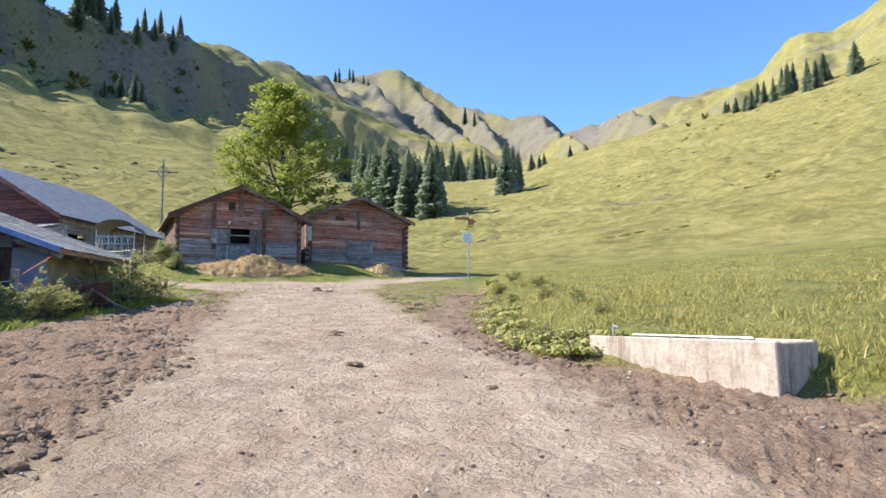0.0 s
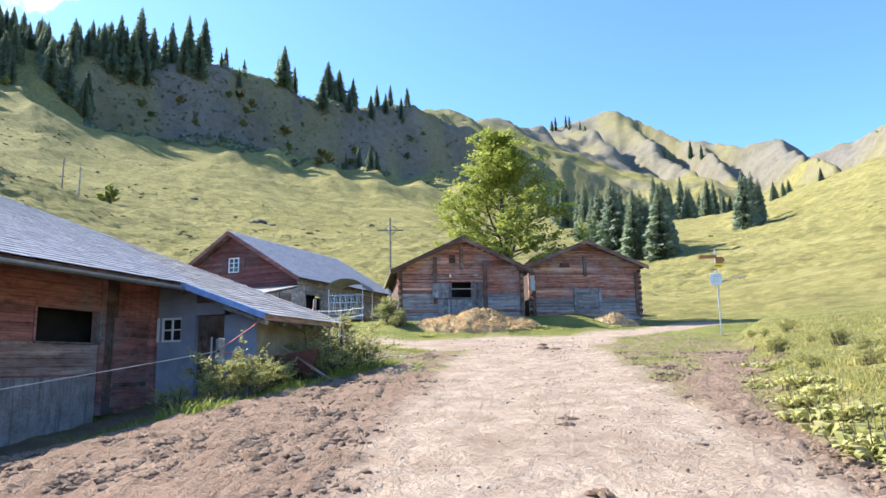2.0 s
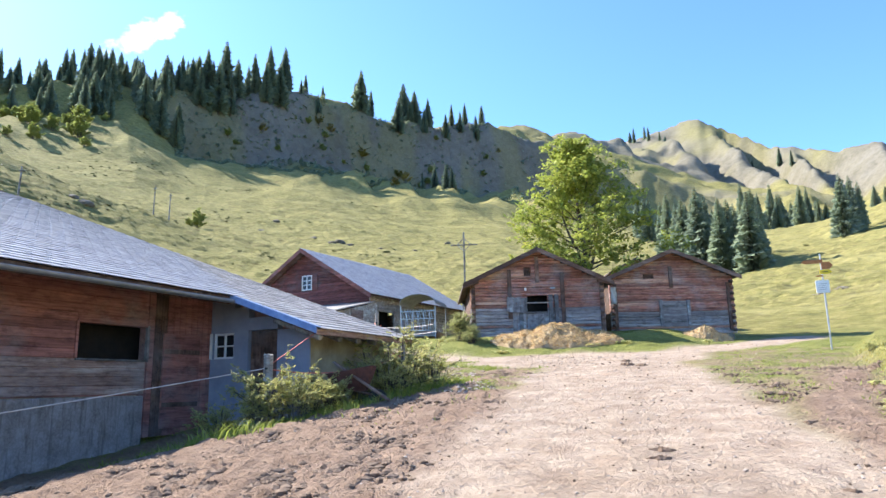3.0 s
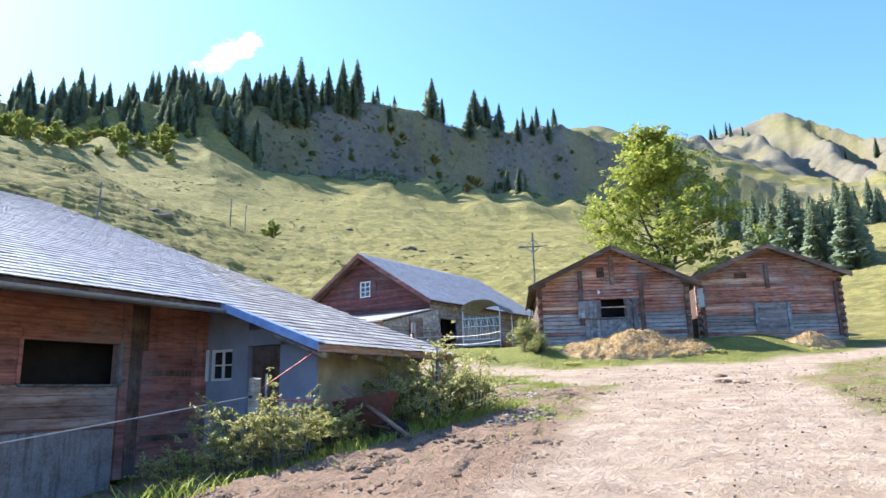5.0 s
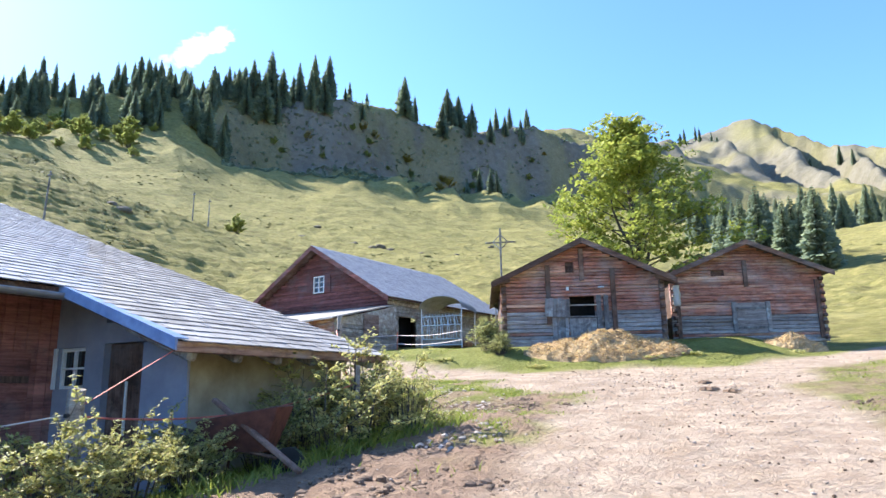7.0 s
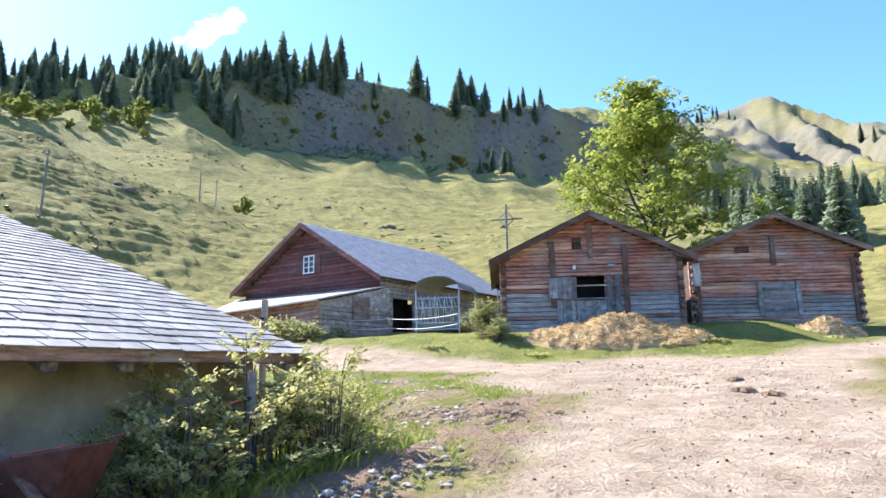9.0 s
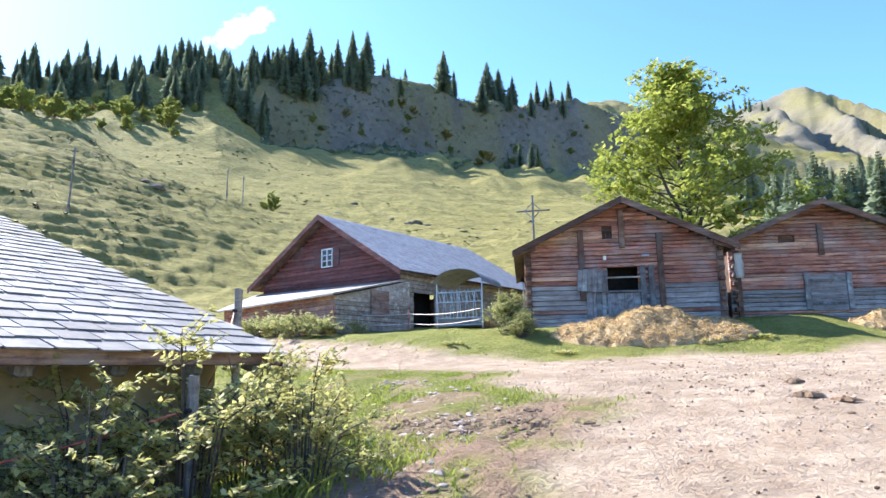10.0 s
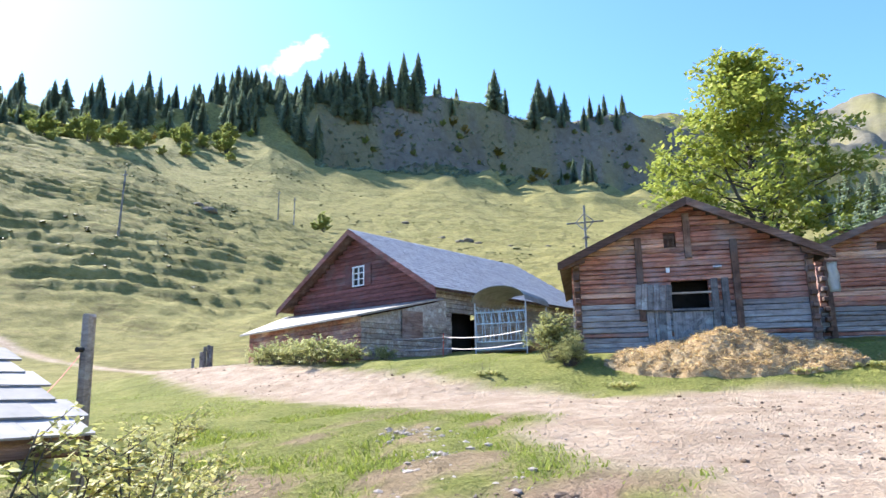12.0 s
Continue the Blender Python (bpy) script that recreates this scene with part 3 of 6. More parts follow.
    grass = mix(nt, math_node(nt, "MULTIPLY", at.outputs["Alpha"], 0.45), grass, lush)
    grass = mix(nt, 1.0, grass, (0.9, 0.93, 0.9), "MULTIPLY")
    c = mix(nt, sep.outputs[2], grass, rockc)
    c = mix(nt, sep.outputs[1], c, mudc)
    c = mix(nt, sep.outputs[0], c, gravel)
    nt.links.new(c, b.inputs["Base Color"])
    h = math_node(nt, "ADD", math_node(nt, "MULTIPLY", n_grit, 0.35), math_node(nt, "ADD", math_node(nt, "MULTIPLY", n_fine, 0.8), n_mid))
    h = math_node(nt, "ADD", h, math_node(nt, "ADD", math_node(nt, "MULTIPLY", n_big, 14.0), math_node(nt, "ADD", math_node(nt, "MULTIPLY", level, 7.0), math_node(nt, "MULTIPLY", n_tuft, 5.0))))
    bump(nt, b, h, 0.9, 0.07)
    return m


build_ground()


# ---- log barns ----
def rough_log(lo, hi, rng):
    """A hewn log: a long bar in short lengths whose face and edges wander."""
    bm = bmesh.new()
    n = max(2, int((hi[0] - lo[0]) / 0.45))
    rings = []
    for i in range(n + 1):
        x = lo[0] + (hi[0] - lo[0]) * i / n
        f, a, b = rng.uniform(-0.018, 0.014), rng.uniform(-0.007, 0.007), rng.uniform(-0.008, 0.006)
        c = 0.02
        rings.append([bm.verts.new(p) for p in ((x, lo[1] + f, lo[2] + a + c), (x, lo[1] + f, hi[2] + b - c), (x, lo[1] + f + c, hi[2] + b), (x, hi[1], hi[2]), (x, hi[1], lo[2]), (x, lo[1] + f + c, lo[2] + a))])
    for p, q in zip(rings, rings[1:]):
        for j in range(6):
            bm.faces.new((p[j], p[(j + 1) % 6], q[(j + 1) % 6], q[j]))
    bm.faces.new(rings[0])
    bm.faces.new(rings[-1][::-1])
    bmesh.ops.recalc_face_normals(bm, faces=bm.faces)
    return bm


def barn(x, y, z, heading, half, eave_drop, wall_half, base_drop, depth, window, label):
    """Log barn: x, y, z is the tip of its front gable. The front looks along -y of its own axes; z = 0 is the wall's foot."""
    overhang = 0.65
    top = base_drop
    m = pose(x, y, z - base_drop, 0, 0, math.degrees(heading))
    t = thing("log_barn", m, label, "barn")
    pitch = eave_drop / half
    wall_top = top - 0.16 - pitch * wall_half
    rng = random.Random(7)
    peak = top - 0.16
    # roof slabs, gable boards, shingle courses
    for side in (-1, 1):
        bm = prism(bmesh.new(), [(0, top - 0.1), (side * half, top - 0.1 - eave_drop), (side * half, top - eave_drop), (0, top)], depth + 2 * overhang)
        part("roof", bm, SHINGLE_OLD, t, "weathered dark shingle roof slope")
        bm = prism(bmesh.new(), [(0, top - 0.28), (side * (half + 0.03), top - 0.28 - eave_drop), (side * (half + 0.03), top - 0.02 - eave_drop), (0, top - 0.02)], 0.06)
        bmesh.ops.translate(bm, vec=(0, -0.063, 0), verts=bm.verts)
        part("bargeboard", bm, TRIM_WOOD, t)
    # walls behind the logs: two sides and the back
    for side in (-1, 1):
        # dark beam wood here paints in the shade of the gap between the barns
        part("side_wall", boxed((side * wall_half - 0.08, overhang + 0.1, 0), (side * wall_half + 0.08, overhang + depth, wall_top)), TRIM_WOOD, t)
    bm = prism(bmesh.new(), [(-wall_half, 0), (wall_half, 0), (wall_half, wall_top), (0, peak), (-wall_half, wall_top)], 0.16)
    bmesh.ops.translate(bm, vec=(0, overhang + depth, 0), verts=bm.verts)
    part("back_wall", bm, LOG, t)
    # near-black panel behind the front openings, standing in for the unlit inside
    part("dark_hollow", boxed((-wall_half + 0.3, overhang + 0.9, 0.1), (wall_half - 0.3, overhang + 1.0, wall_top)), INDOOR_SHADE, t)
    # front: squared logs course by course, stopped at the openings
    openings = window["openings"]
    course, zz = 0.165, 0.0
    while zz < peak - 0.12:
        reach = wall_half if zz + course < wall_top else max(0.12, (peak - zz - course * 0.15) / pitch)
        reach = min(reach, wall_half)
        cuts = [-reach] + sorted(c for o in openings if o[2] - 0.05 < zz + course / 2 < o[3] + 0.05 for c in (o[0], o[1])) + [reach]
        for a, b in zip(cuts[::2], cuts[1::2]):
            if b - a < 0.1:
                continue
            ext = 0.16 if zz < wall_top else 0
            lo = (a - (ext if a == -reach else 0), overhang - 0.02 + rng.uniform(-0.025, 0.02), zz + 0.006)
            hi = (b + (ext if b == reach else 0), overhang + 0.14, zz + course - rng.uniform(0.002, 0.014))
            part("log", rough_log(lo, hi, rng), LOG_GREY if zz < window["grey"] and rng.random() < 0.8 else LOG, t)
        zz += course
        course = rng.uniform(0.14, 0.2)
    bm = prism(bmesh.new(), [(-wall_half, wall_top - 0.3), (wall_half, wall_top - 0.3), (wall_half, wall_top), (0, peak + 0.03), (-wall_half, wall_top)], 0.05)
    bmesh.ops.translate(bm, vec=(0, overhang + 0.16, 0), verts=bm.verts)
    part("gable_lining", bm, TRIM_WOOD, t)
    for px_, z0, z1, mt in window["posts"]:
        part("post", boxed((px_ - 0.11, overhang - 0.13, z0), (px_ + 0.11, overhang - 0.03, z1), 0.012), mt, t)
    return t, overhang, wall_top


TH = 0.46
B1 = dict(openings=[(-0.60, 0.56, 1.32, 2.2), (-0.72, -0.32, 3.45, 3.78)], grey=1.5,
          posts=[(-1.55, 1.0, 3.75, POSTS), (1.42, 0.35, 3.55, POSTS), (0.02, 3.0, 4.5, POSTS), (-0.95, 0.0, 1.5, PLANK), (0.72, 0.2, 2.3, PLANK), (1.05, 0.2, 2.3, PLANK), (-3.6, 0.2, 2.9, POSTS), (3.6, 0.2, 2.9, POSTS)])
b1, b1_over, b1_top = barn(-12.01, 40.68, 9.44, TH, 4.16, 1.97, 3.6, 4.93, 8.5, B1, "weathered red-brown log barn with a half-open hatch, beside a manure heap")
B2 = dict(openings=[(-1.75, -1.05, 3.55, 3.85)], grey=1.45,
          posts=[(0.0, 2.9, 4.3, POSTS), (-0.75, 0.5, 2.1, PLANK), (1.0, 0.5, 2.1, PLANK), (-3.6, 0.2, 3.2, POSTS), (3.6, 0.2, 3.2, POSTS)])
b2, b2_over, b2_top = barn(-5.83, 49.06, 10.15, TH, 4.25, 1.75, 3.78, 5.33, 8.0, B2, "weathered brown log barn with a boarded grey door")


# ---- stable beside the track ----
HX, HY, HPH = -12.81, 13.67, 0.037


def stable():
    """Own axes: x out of the long wall towards the track, y along it, z as in the world."""
    t = thing("stable", pose(HX, HY, 0, 0, 0, math.degrees(HPH)), "low red-boarded stable with a grey shingle roof and a plastered lean-to", "building")
    eave, eave_z, low, low_z = 1.33, 4.02, 3.59, 3.18
    k = (eave_z - low_z) / (low - eave)
    s0, s1, s2 = -16.0, 2.68, 7.25
    ridge_x = -13.0
    ridge_z = low_z + k * (low - ridge_x)

    def roof(name, x0, x1, y0, y1):
        bm = bmesh.new()
        za, zb = low_z + k * (low - x0), low_z + k * (low - x1)
        prism(bm, [(x0, za - 0.14), (x1, zb - 0.14), (x1, zb - 0.03), (x0, za - 0.03)], y1 - y0)
        bmesh.ops.translate(bm, vec=(0, y0, 0), verts=bm.verts)
        return part(name, bm, TRIM_WOOD, t)
    roof("roof_deck", ridge_x, eave, s0, s2)
    roof("lean_to_deck", eave, low, s1, s2)
    bm = prism(bmesh.new(), [(ridge_x, ridge_z - 0.14), (ridge_x, ridge_z), (2 * ridge_x - eave, eave_z), (2 * ridge_x - eave, eave_z - 0.14)], s2 - s0)
    bmesh.ops.translate(bm, vec=(0, s0, 0), verts=bm.verts)
    part("back_roof", bm, SHINGLE, t)
    # long wall: red boards with a wide hatch, dirty concrete below
    w0 = 0.6
    for lo, hi in (((-0.2, -15, 1.87), (0, -0.06, 4.25)), ((-0.2, 1.62, 1.0), (0, 3.6, 4.25)), ((-0.2, -0.06, 1.87), (0, 1.62, 2.6)), ((-0.2, -0.06, 3.3), (0, 1.62, 4.25))):
        part("wall", boxed(lo, hi), RED_BOARD, t)
    part("concrete_base", boxed((-0.2, -15, w0 - 0.8), (0.05, 1.6, 1.86), 0.02), CONCRETE_WALL, t, "stained grey concrete wall base")
    z = 1.9
    while z < 4.1:
        part("board", boxed((0.0, -14.9, z), (0.028, -0.1 if 2.45 < z < 3.31 else 1.6, z + 0.168), 0.006), WEATHERED if z < 2.5 else RED_BOARD, t)
        z += 0.175
    for i in range(11):
        part("board", boxed((0.0, 1.64 + i * 0.18, 1.0), (0.03, 1.81 + i * 0.18, 4.1), 0.006), POSTS if i in (1, 2) else RED_BOARD, t)
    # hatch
    # near-black panel set back in the hatch in place of indoor shade
    part("hatch_inside", boxed((-0.62, -0.5, 2.2), (-0.5, 2.0, 3.7)), INDOOR_SHADE, t)
    part("hatch_sill", boxed((-0.02, -0.1, 2.56), (0.07, 1.64, 2.6), 0.006), PLANK, t, "pale painted sill")
    part("hatch_lintel", boxed((-0.02, -0.1, 3.29), (0.05, 1.64, 3.37), 0.006), RED_BOARD, t)
    for y in (-0.13, 1.6):
        part("hatch_jamb", boxed((-0.02, y, 2.6), (0.06, y + 0.06, 3.32), 0.006), PLANK if y > 0 else RED_BOARD, t)
    # door leaf in the red wall
    door = part("door", boxed((0.031, 2.05, 1.15), (0.07, 3.15, 3.2), 0.008), RED_BOARD, t, "faded red board door")
    for z in (1.6, 2.75):
        part("rail", boxed((0.071, 2.07, z), (0.095, 3.13, z + 0.1), 0.005), POSTS, door)
    # lean-to: front wall, side wall
    fy = 3.55
    # openings: window -0.02..0.65 (x), door 1.14..1.97
    for lo, hi in (((0.02, fy, 0.2), (0.10, fy + 0.2, 4.2)), ((0.72, fy, 0.2), (1.14, fy + 0.2, 3.85)), ((0.10, fy, 0.2), (0.72, fy + 0.2, 2.66)), ((0.10, fy, 3.27), (0.72, fy + 0.2, 4.1)),
                   ((1.97, fy, 0.2), (2.86, fy + 0.2, 3.28)), ((1.14, fy, 3.3), (1.97, fy + 0.2, 3.6))):
        part("plaster_wall", boxed(lo, hi), PLASTER_BLUE, t)
    part("plaster_side", boxed((2.70, fy + 0.2, 0.2), (2.86, 7.0, 3.2)), PLASTER_YELLOW, t, "stained cream plaster")
    part("plaster_side", boxed((2.862, fy + 0.04, 0.2), (2.868, 7.0, 3.2)), PLASTER_YELLOW, t, "stained cream plaster")
    part("back_wall", boxed((-13, 6.9, 0.2), (2.7, 7.05, 3.4)), PLASTER_YELLOW, t)
    bm = prism(bmesh.new(), [(-28, 3.4), (2.7, 3.4), (ridge_x, ridge_z - 0.2)], 0.12)
    bmesh.ops.translate(bm, vec=(0, 6.92, 0), verts=bm.verts)
    part("gable", bm, RED_BOARD, t)
    # window
    w = part("window", boxed((0.10, fy + 0.1, 2.66), (0.72, fy + 0.12, 3.27)), GLASS, t, "small white-framed window")
    for lo, hi in (((0.10, 2.66), (0.15, 3.27)), ((0.67, 2.66), (0.72, 3.27)), ((0.15, 2.66), (0.67, 2.71)), ((0.15, 3.22), (0.67, 3.27)), ((0.39, 2.71), (0.43, 3.22)), ((0.15, 2.95), (0.39, 2.98)), ((0.43, 2.95), (0.67, 2.98))):
        part("frame", boxed((lo[0], fy + 0.05, lo[1]), (hi[0], fy + 0.099, hi[1]), 0.004), WHITE, w)
    part("shutter", boxed((-0.05, fy - 0.04, 2.66), (0.09, fy - 0.005, 3.27), 0.004), WHITE, w)
    # dark door
    d = part("door", boxed((1.15, fy + 0.1, 0.9), (1.96, fy + 0.15, 3.29), 0.006), POSTS, t, "dark red-brown plank door")
    part("frame", boxed((1.55, fy + 0.07, 2.0), (1.58, fy + 0.099, 2.75)), WHITE, d)
    # eaves: gutter, fascia, blue flashing, beam ends
    bm = bmesh.new()
    n = 7
    prof = [(eave + 0.02 + 0.075 * math.cos(a), eave_z - 0.12 + 0.075 * math.sin(a)) for a in [math.pi + math.pi * i / n for i in range(n + 1)]]
    prof += [(x * 0.9 + (eave + 0.02) * 0.1, z + 0.012) for x, z in prof[::-1]]
    prism(bm, prof, s1 - s0)
    bmesh.ops.translate(bm, vec=(0.06, s0, 0), verts=bm.verts)
    part("gutter", bm, GREY_TIN, t, "grey zinc half-round gutter")
    part("fascia", boxed((eave - 0.03, s0, eave_z - 0.2), (eave + 0.005, s1, eave_z - 0.02), 0.004), TRIM_WOOD, t)
    part("low_fascia", boxed((low - 0.03, s1, low_z - 0.13), (low + 0.01, s2, low_z - 0.01), 0.004), WEATHERED, t)
    bm = prism(bmesh.new(), [(eave - 0.1, eave_z + 0.06), (low + 0.04, low_z + 0.03), (low + 0.04, low_z - 0.12), (eave - 0.1, eave_z - 0.09)], 0.035)
    bmesh.ops.translate(bm, vec=(0, s1 - 0.04, 0), verts=bm.verts)
    part("flashing", bm, BLUE_TIN, t, "blue painted metal verge flashing")
    bm = prism(bmesh.new(), [(eave - 0.1, eave_z + 0.04), (low + 0.04, low_z + 0.012), (low + 0.04, low_z + 0.03), (eave - 0.1, eave_z + 0.058)], 0.16)
    bmesh.ops.translate(bm, vec=(0, s1 - 0.004, 0), verts=bm.verts)
    part("flashing", bm, BLUE_TIN, t, "blue painted metal verge flashing")
    bm = prism(bmesh.new(), [(-15, low_z + k * (low + 15) - 0.02), (low, low_z - 0.02), (low, low_z - 0.15), (-15, low_z + k * (low + 15) - 0.15)], 0.04)
    bmesh.ops.translate(bm, vec=(0, s2 + 0.002, 0), verts=bm.verts)
    part("bargeboard", bm, TRIM_WOOD, t)
    for i in range(6):
        y = 3.0 + i * 0.8
        bm = boxed((2.2, y, -0.09), (3.52, y + 0.16, 0.06), 0.035)
        bmesh.ops.transform(bm, matrix=Matrix.Translation((0, 0, low_z + k * (low - 2.85) - 0.2)) @ Matrix.Translation((2.85, 0, 0)) @ Matrix.Rotation(math.atan(k), 4, "Y") @ Matrix.Translation((-2.85, 0, 0)), verts=bm.verts)
        part("rafter", bm, PLANK, t)
    return t, (eave, low, low_z, k, s0, s1, s2, ridge_x)


stable_thing, STABLE_ROOF = stable()


# ---- far cowshed with a gable towards the track ----
def cowshed():
    """Own axes: front gable tip at x = 0, y = 0; y runs back along the ridge; z as in the world."""
    t = thing("cowshed", pose(CS_X, CS_Y, 0, 0, 0, math.degrees(CS_TH)), "large dark red cowshed with grey shingle roof and tin lean-to", "barn")
    top, half, drop, length = CS_TOP, 6.1, 3.75, 15.0
    over, wall, base = 0.7, 5.5, CS_BASE
    k = drop / half
    peak = top - 0.2
    for side in (-1, 1):
        y1 = length
        bm = prism(bmesh.new(), [(0, top - 0.12), (side * half, top - 0.12 - drop), (side * half, top - 0.02 - drop), (0, top - 0.02)], y1)
        part("roof_deck", bm, TRIM_WOOD, t)
        bm = prism(bmesh.new(), [(0, top - 0.3), (side * (half + 0.02), top - 0.3 - drop), (side * (half + 0.02), top + 0.01 - drop), (0, top + 0.01)], 0.05)
        bmesh.ops.translate(bm, vec=(0, -0.054, 0), verts=bm.verts)
        part("bargeboard", bm, DARK_RED, t)
    # gable boards, course by course, round the window
    zt = base
    rng = random.Random(3)
    while zt < peak - 0.1:
        r = min(wall, (peak - zt - 0.1) / k)
        cuts = [-r, r]
        if 8.8 < zt + 0.1 < 9.9:
            cuts = [-r, -0.42, 0.5, r]
        for a, b in zip(cuts[::2], cuts[1::2]):
            part("board", boxed((a, over + rng.uniform(-0.02, 0.01), zt), (b, over + 0.1, zt + 0.2), 0.01), DARK_RED, t)
        zt += 0.215
    w = part("window", boxed((-0.42, over + 0.05, 8.84), (0.5, over + 0.07, 9.92)), GLASS, t, "white-framed gable window")
    for lo, hi in (((-0.42, 8.84), (-0.35, 9.92)), ((0.43, 8.84), (0.5, 9.92)), ((-0.35, 8.84), (0.43, 8.91)), ((-0.35, 9.85), (0.43, 9.92)), ((0.01, 8.91), (0.07, 9.85)), ((-0.35, 9.2), (0.01, 9.24)), ((-0.35, 9.52), (0.01, 9.56)), ((0.07, 9.2), (0.43, 9.24)), ((0.07, 9.52), (0.43, 9.56))):
        part("frame", boxed((lo[0], over - 0.03, lo[1]), (hi[0], over + 0.049, hi[1])), WHITE, w)
    for a in (-0.95, 0.55):
        part("shutter", boxed((a, over - 0.06, 8.84), (a + 0.5, over - 0.025, 9.9), 0.006), DARK_RED, w)
    # long side wall of silvery logs with a dark doorway
    zt = base
    side_top = top - 0.2 - k * wall
    while zt < side_top:
        for a, b in (((over, 1.8), (3.7, length - over)) if zt < base + 2.25 else ((over, length - over),)):
            part("log", boxed((wall - 0.14, a, zt), (wall + rng.uniform(-0.02, 0.02), b, zt + 0.2), 0.014), STONE_WOOD, t)
        zt += 0.215
    # added near-black panel makes the doorway look unlit
    part("dark_hollow", boxed((wall - 1.2, 0.9, base), (wall - 1.1, 4.6, side_top)), INDOOR_SHADE, t)
    part("back_wall", boxed((-wall, length - over - 0.1, base), (wall - 0.15, length - over, side_top)), STONE_WOOD, t)
    part("side_wall", boxed((-wall, over + 0.1, base), (-wall + 0.15, length - over - 0.1, side_top)), DARK_RED, t)
    # lean-to in front of the gable, tin roof sloping towards the track
    y0, zf, zb = -4.4, CS_LEAN, CS_LEAN + 1.25
    bm = bmesh.new()
    a = [bm.verts.new(c) for c in ((-4.6, -3.3, zf), (6.6, -5.2, zf), (6.0, over - 0.03, zb), (-6.2, over - 0.03, zb + 0.1))]
    f = bm.faces.new(a)
    r = bmesh.ops.extrude_face_region(bm, geom=[f])
    bmesh.ops.translate(bm, vec=(0, 0, 0.08), verts=[v for v in r["geom"] if isinstance(v, bmesh.types.BMVert)])
    bmesh.ops.recalc_face_normals(bm, faces=bm.faces)
    part("lean_to_roof", bm, TIN, t, "pale sheet metal lean-to roof")
    zt = base - 0.9
    q = math.degrees(math.atan2(-1.9, 11.2))
    while zt < zf - 0.05:
        bm = boxed((0.4, 0.35, zt), (10.9, 0.5 + rng.uniform(-0.02, 0.02), zt + 0.2), 0.014)
        bmesh.ops.transform(bm, matrix=pose(-4.6, -3.3, 0, 0, 0, q), verts=bm.verts)
        part("log", bm, LOG, t)
        part("log", boxed((6.0, -4.7, zt), (6.15 + rng.uniform(-0.02, 0.02), over, zt + 0.2), 0.014), STONE_WOOD, t)
        zt += 0.215
    bm = bmesh.new()
    a = [(6.02, -4.7, zt - 0.1), (6.02, over, zt - 0.1), (6.02, over, zb - 0.06), (6.02, -4.7, zf + 0.02)]
    va = [bm.verts.new(p) for p in a]
    vb = [bm.verts.new((p[0] + 0.1, p[1], p[2])) for p in a]
    bm.faces.new(va)
    bm.faces.new(vb[::-1])
    for i in range(4):
        bm.faces.new((va[i], vb[i], vb[(i + 1) % 4], va[(i + 1) % 4]))
    bmesh.ops.recalc_face_normals(bm, faces=bm.faces)
    part("side_panel", bm, STONE_WOOD, t)
    part("side_door", boxed((6.19, -2.3, base + 0.9), (6.23, -1.0, base + 2.1), 0.008), WEATHERED, t, "brown board shutter")
    return t, (half, top, k, length)


CS_X, CS_Y, CS_TH, CS_TOP, CS_BASE, CS_LEAN = -30.5, 43.6, -0.06, 11.8, 4.7, 6.3
cowshed_thing, COWSHED_ROOF = cowshed()


# ---- trees ----
def polar(az, r):
    a = radians(az)
    return CENTRE[0] - r * math.sin(a), CENTRE[1] + r * math.cos(a)


def spruce(height, seed, slim=0.24, bare=0.05):
    """Spruce: tapered trunk, whorls of drooping boughs with ragged edges and hanging twigs."""
    rng = random.Random(seed)
    t = new("spruce")
    bm = rod(bmesh.new(), (0, 0, -1.0), (0, 0, height * 0.97), height * 0.018, 0.02, 7)
    part("trunk", bm, BARK, t)
    bm = bmesh.new()
    levels = 30
    ragged = [rng.uniform(0.72, 1.15) for _ in range(7)]
    for i in range(levels):
        f = (i / (levels - 1)) ** 0.93
        z = height * (bare + (0.985 - bare) * f)
        reach = height * slim * (1 - f) ** 0.72 * min(1.0, 0.72 + 1.6 * f) * rng.uniform(0.8, 1.1) + 0.1
        n = max(5, int(12 * (1 - f * 0.5)))
        turn = rng.uniform(0, 6.28)
        for j in range(n):
            a = turn + 6.283 * j / n + rng.uniform(-0.25, 0.25)
            L = reach * rng.uniform(0.66, 1.1) * ragged[int(a / 0.9) % 7]
            w = L * rng.uniform(0.24, 0.36) + 0.06
            d, s = Vector((math.cos(a), math.sin(a), 0)), Vector((-math.sin(a), math.cos(a), 0))
            drop = L * rng.uniform(0.2, 0.55)
            p0 = Vector((0, 0, z))
            p1 = p0 + d * L * 0.55 - Vector((0, 0, drop * 0.35))
            p2 = p0 + d * L - Vector((0, 0, drop * rng.uniform(0.6, 1.0)))
            for side in (1, -1):
                sag = Vector((0, 0, -w * rng.uniform(0.4, 0.8)))
                for tri in ((p0, p1 + s * side * w + sag, p1), (p1, p1 + s * side * w * 0.95 + sag, p2 + s * side * w * 0.25),
                            (p0 + d * L * 0.25, p1 + s * side * w * 0.3 - Vector((0, 0, w * 1.3)), p2 - Vector((0, 0, w * 0.4))),
                            (p1 - d * L * 0.2, p1 + s * side * w * 0.7 - Vector((0, 0, w * 1.6)), p1 + d * L * 0.2 + s * side * w * 0.4)):
                    bm.faces.new([bm.verts.new(c) for c in tri])
    part("crown", bm, NEEDLES, t)
    return t


